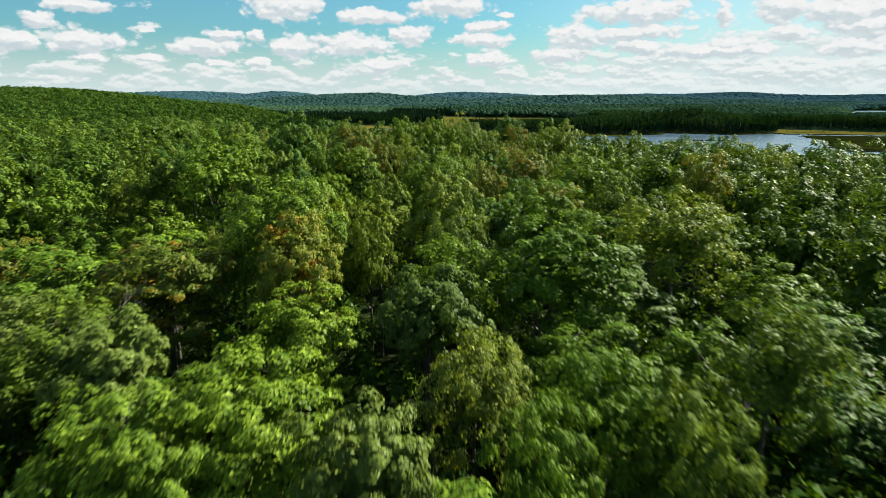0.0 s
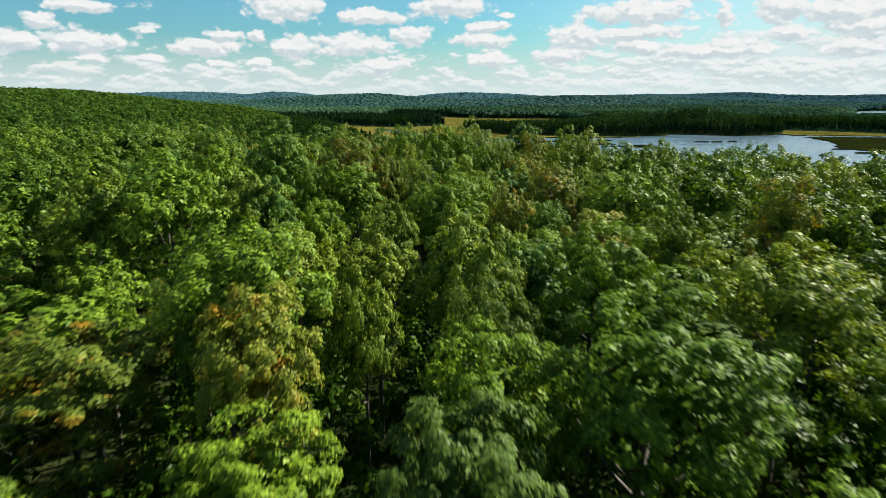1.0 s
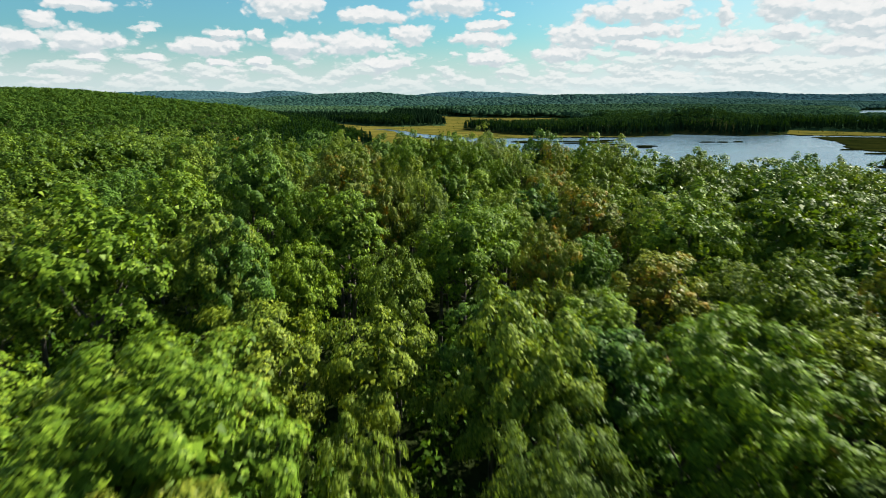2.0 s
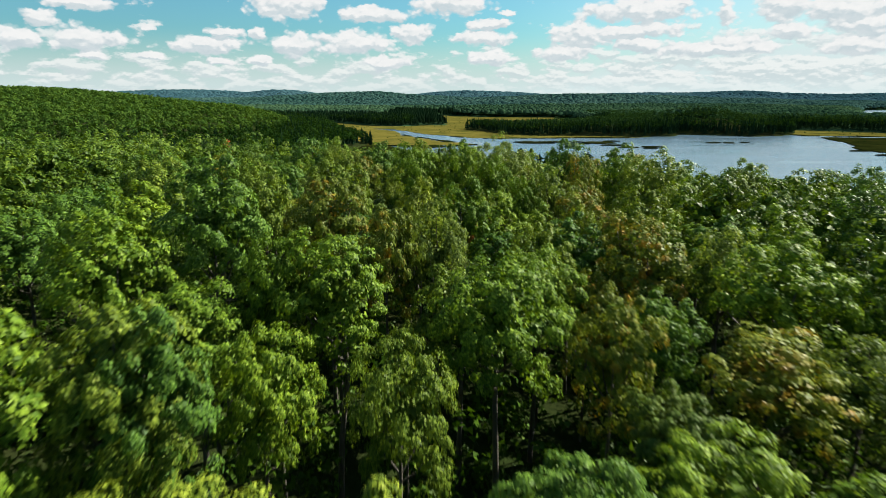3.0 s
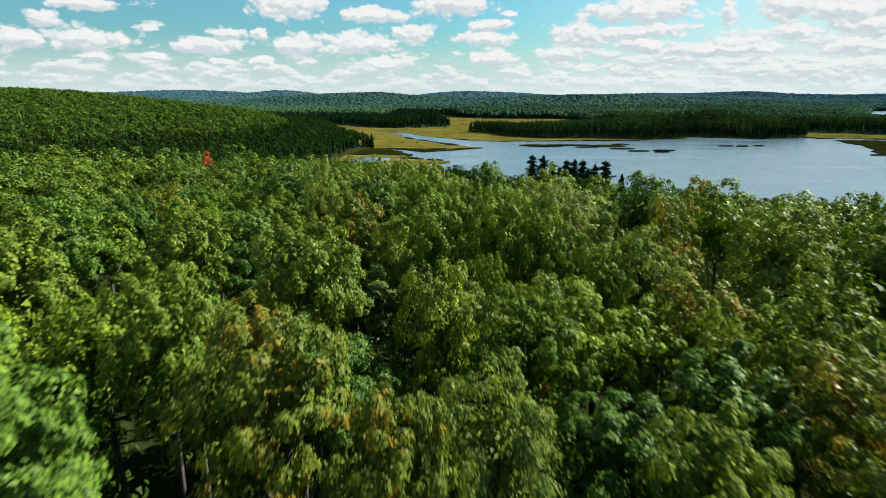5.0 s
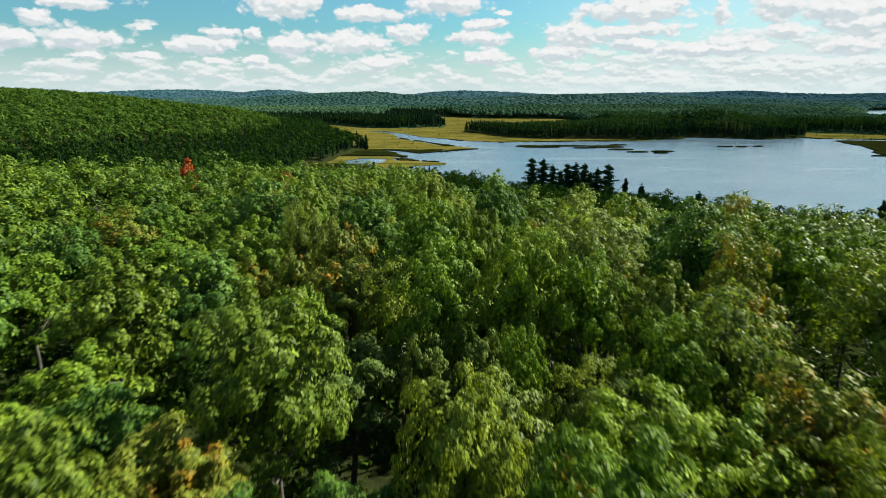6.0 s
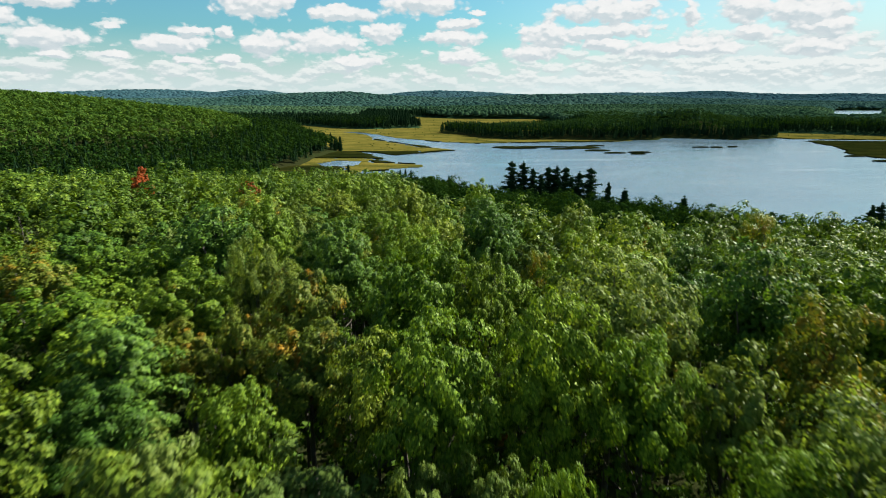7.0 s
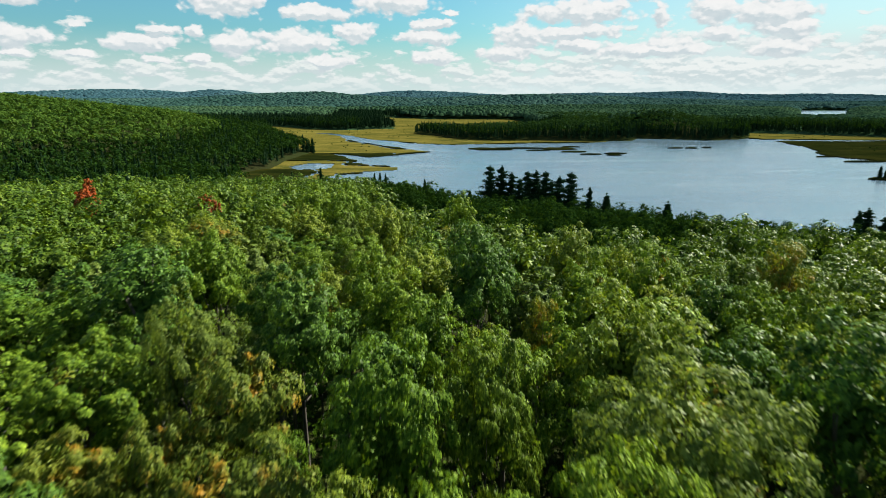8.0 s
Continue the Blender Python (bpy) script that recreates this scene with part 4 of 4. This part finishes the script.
def far_domes(name, places, size, mat, label, rise=0.8, height=(12, 17)):
    """Crowns a few steps from the horizon: small uneven domes that stand side by side."""
    x, y, z, rng = places
    n = len(x)
    r = size * rng.uniform(0.6, 1.4, n)
    h = rng.uniform(*height, n)
    q = rng.random((n, 1)) * 6.28 + np.arange(5) * math.pi * 0.4
    rings = []
    for k, up in ((1.35, -1.0), (0.85, 0.1)):
        rr = r[:, None] * k * rng.uniform(0.8, 1.2, (n, 5))
        zz = (z + h)[:, None] + r[:, None] * rise * (up - 0.3) + 0 * rr if up > 0 else (z + 0.55 * h)[:, None] + 0 * rr
        rings.append(np.stack([x[:, None] + rr * np.cos(q), y[:, None] + rr * np.sin(q), zz], -1))
    tip = np.stack([x, y, z + h + 0.3 * rise * r * rng.uniform(0, 1, n)], -1)[:, None]
    v = np.concatenate(rings + [tip], 1)
    one = [t for i in range(5) for t in ((i, (i + 1) % 5, 5 + (i + 1) % 5), (i, 5 + (i + 1) % 5, 5 + i))]
    one += [(5 + i, 5 + (i + 1) % 5, 10) for i in range(5)]
    f = (np.arange(n) * 11)[:, None, None] + np.array(one)[None]
    me = mesh_from(name, v.reshape(-1, 3), f.reshape(-1, 3), mat, np.repeat(np.clip(0.45 + 0.45 * (rng.random(n) - 0.5) + 0.9 * fractal(x, y, 260, 4, 33), 0, 1), 11), smooth=True)
    tagged(new(name, me), label, "forest", kind="stuff")


def far_conifers(name, places, width, tiers, points, mat, label, height=(12, 20), grow=None):
    """Spires of ragged skirts, one above the other."""
    x, y, z, rng = places
    n = len(x)
    h = rng.uniform(*height, n) * (grow(x, y) if grow else 1.0)
    w = width * rng.uniform(0.7, 1.3, n)
    k = np.arange(tiers) / tiers
    turn = rng.random((n, tiers, 1)) * 6.28
    q = turn + np.arange(points * 2) * math.pi / points
    lo = np.where(np.arange(points * 2) % 2 == 0, 1.0, 0.5) * (0.8 + 0.4 * rng.random((n, tiers, points * 2)))
    rad = w[:, None, None] * (1 - 0.86 * k)[None, :, None] * lo
    zz = z[:, None, None] + h[:, None, None] * (0.12 + 0.8 * k)[None, :, None] - np.where(np.arange(points * 2) % 2 == 0, 0.05, -0.03) * h[:, None, None]
    ring = np.stack([x[:, None, None] + rad * np.cos(q), y[:, None, None] + rad * np.sin(q), np.broadcast_to(zz, rad.shape)], -1)
    tipz = z[:, None] + h[:, None] * np.minimum(0.12 + 0.8 * (k + 1.5 / tiers), 1.0)[None]
    tip = np.stack([np.broadcast_to(x[:, None], tipz.shape), np.broadcast_to(y[:, None], tipz.shape), tipz], -1)[:, :, None]
    v = np.concatenate([ring, tip], 2)
    m = points * 2 + 1
    one = np.array([(i, (i + 1) % (points * 2), points * 2) for i in range(points * 2)])
    f = (np.arange(n * tiers) * m)[:, None, None] + one[None]
    me = mesh_from(name, v.reshape(-1, 3), f.reshape(-1, 3), mat, np.repeat(rng.random(n), tiers * m))
    tagged(new(name, me), label, "forest", kind="stuff")


def dry(x, y):
    return (away(BASIN, x, y) > 4) & (away(FAR_LAKE, x, y) > 8)


def near_water(x, y):
    return away(BASIN, x, y) + 14 * fractal(x, y, 70, 3, 8)


# the hill in the west: broadleaf above, conifers along its foot
west = lambda x, y: dry(x, y) & (y > 260) & (x < 30) & ~((np.abs(x + 2) < 0.86 * y + 55) & (y < 400) & (x > -300)) & ((lie(x, y) + 6 * fractal(x, y, 60, 4, 23) > 15) | (y < 430))
far_crowns("hill_forest", scatter(41, (-1100, 0, 260, 1500), 7.4, west), 4.8, 17, LEAF["far"], "rounded green deciduous crowns covering the hill")
foot = lambda x, y: dry(x, y) & (y > 400) & (x < -60) & ~((y < 620) & (x > -110)) & (lie(x, y) + 6 * fractal(x, y, 60, 4, 23) <= 18)
far_conifers("shore_conifers", scatter(42, (-420, 0, 430, 1340), 9.6, foot), 3.2, 5, 5, LEAF["needle"], "dark spruce and fir along the marsh", (8, 18))
far_crowns("shore_forest", scatter(49, (-420, 0, 430, 1340), 6.2, foot), 4.0, 11, LEAF["alder"], "dark rounded crowns among the spruce", (10, 16))
rising = lambda x, y: 0.86 + 0.26 * ease(x, 80, 330)
isle = lambda x, y: dry(x, y) & (x > 20) & (y > 900) & (y < 1300) & (near_water(x, y) < 40)
far_conifers("island_conifers", scatter(43, (20, 1300, 900, 1500), 6.4, isle), 3.0, 5, 4, LEAF["needle"], "dark conifers crowding the far shore", (9, 21), rising)
strip = lambda x, y: dry(x, y) & (y > 1180) & (x < 60) & (near_water(x, y) < 120)
far_conifers("strip_conifers", scatter(44, (-600, 60, 1180, 1800), 6.5, strip), 3.2, 4, 4, LEAF["needle"], "dark conifers behind the marsh", (12, 19))
fringe = lambda x, y: isle(x, y) & (near_water(x, y) > 8)
far_crowns("island_fringe", scatter(50, (20, 1300, 900, 1500), 6.6, fringe), 3.9, 9, LEAF["alder"], "dark rounded crowns among the shore conifers", (11, 17), rising)
inner = lambda x, y: dry(x, y) & (x > 20) & (y > 900) & (near_water(x, y) >= 30) & (near_water(x, y) < 150)
far_crowns("island_forest", scatter(48, (20, 1300, 900, 1500), 7.4, inner), 4.5, 9, LEAF["isle"], "green mixed crowns behind the shore conifers", (12, 18), rising)
mid = lambda x, y: dry(x, y) & ((near_water(x, y) >= 120) | ((y > 1300) & (x > 20))) & (y > 950) & ~((x < -60) & (x > -1100) & (y < 1500) & (lie(x, y) > 15))
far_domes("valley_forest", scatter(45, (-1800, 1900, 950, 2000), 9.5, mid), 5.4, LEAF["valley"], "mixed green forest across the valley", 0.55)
beyond = lambda x, y: dry(x, y) & (np.hypot(x, y) < 4700)
# the two farthest belts, their blue haze put into the leaf colour
far_domes("distant_forest", scatter(46, (-2700, 3000, 2000, 3200), 16.0, beyond), 9.4, LEAF["distant"], "distant wooded hills with blue haze in their colour", 0.32)
far_domes("horizon_forest", scatter(47, (-3400, 3600, 3200, 4700), 22.0, beyond), 13.5, LEAF["horizon"], "wooded ridges on the horizon with blue haze in their colour", 0.3)


def build_marsh_shrubs():
    """Leatherleaf and tussocks dotted over the sedge."""
    rng = np.random.default_rng(91)
    x, y = rng.uniform(-250, 900, 9000), rng.uniform(560, 1700, 9000)
    ok = sedge_zone(x, y) & (fractal(x, y, 60, 3, 44) > 0.0)
    x, y = x[ok][:420], y[ok][:420]
    r = rng.uniform(0.6, 1.5, len(x))
    v = leaf_blades(rng, np.stack([x, y, 0.3 + r * 0.6], -1), np.stack([r, r, r * 0.8], -1), 16, 0.9, 0.7)
    me = mesh_from("marsh_shrubs", v, trios(len(v) // 3), LEAF["alder"], np.repeat(rng.random(len(x)), 48))
    tagged(new("marsh_shrubs", me), "small dark shrubs and tussocks dotted over the marsh", "shrubs", kind="stuff")


build_marsh_shrubs()
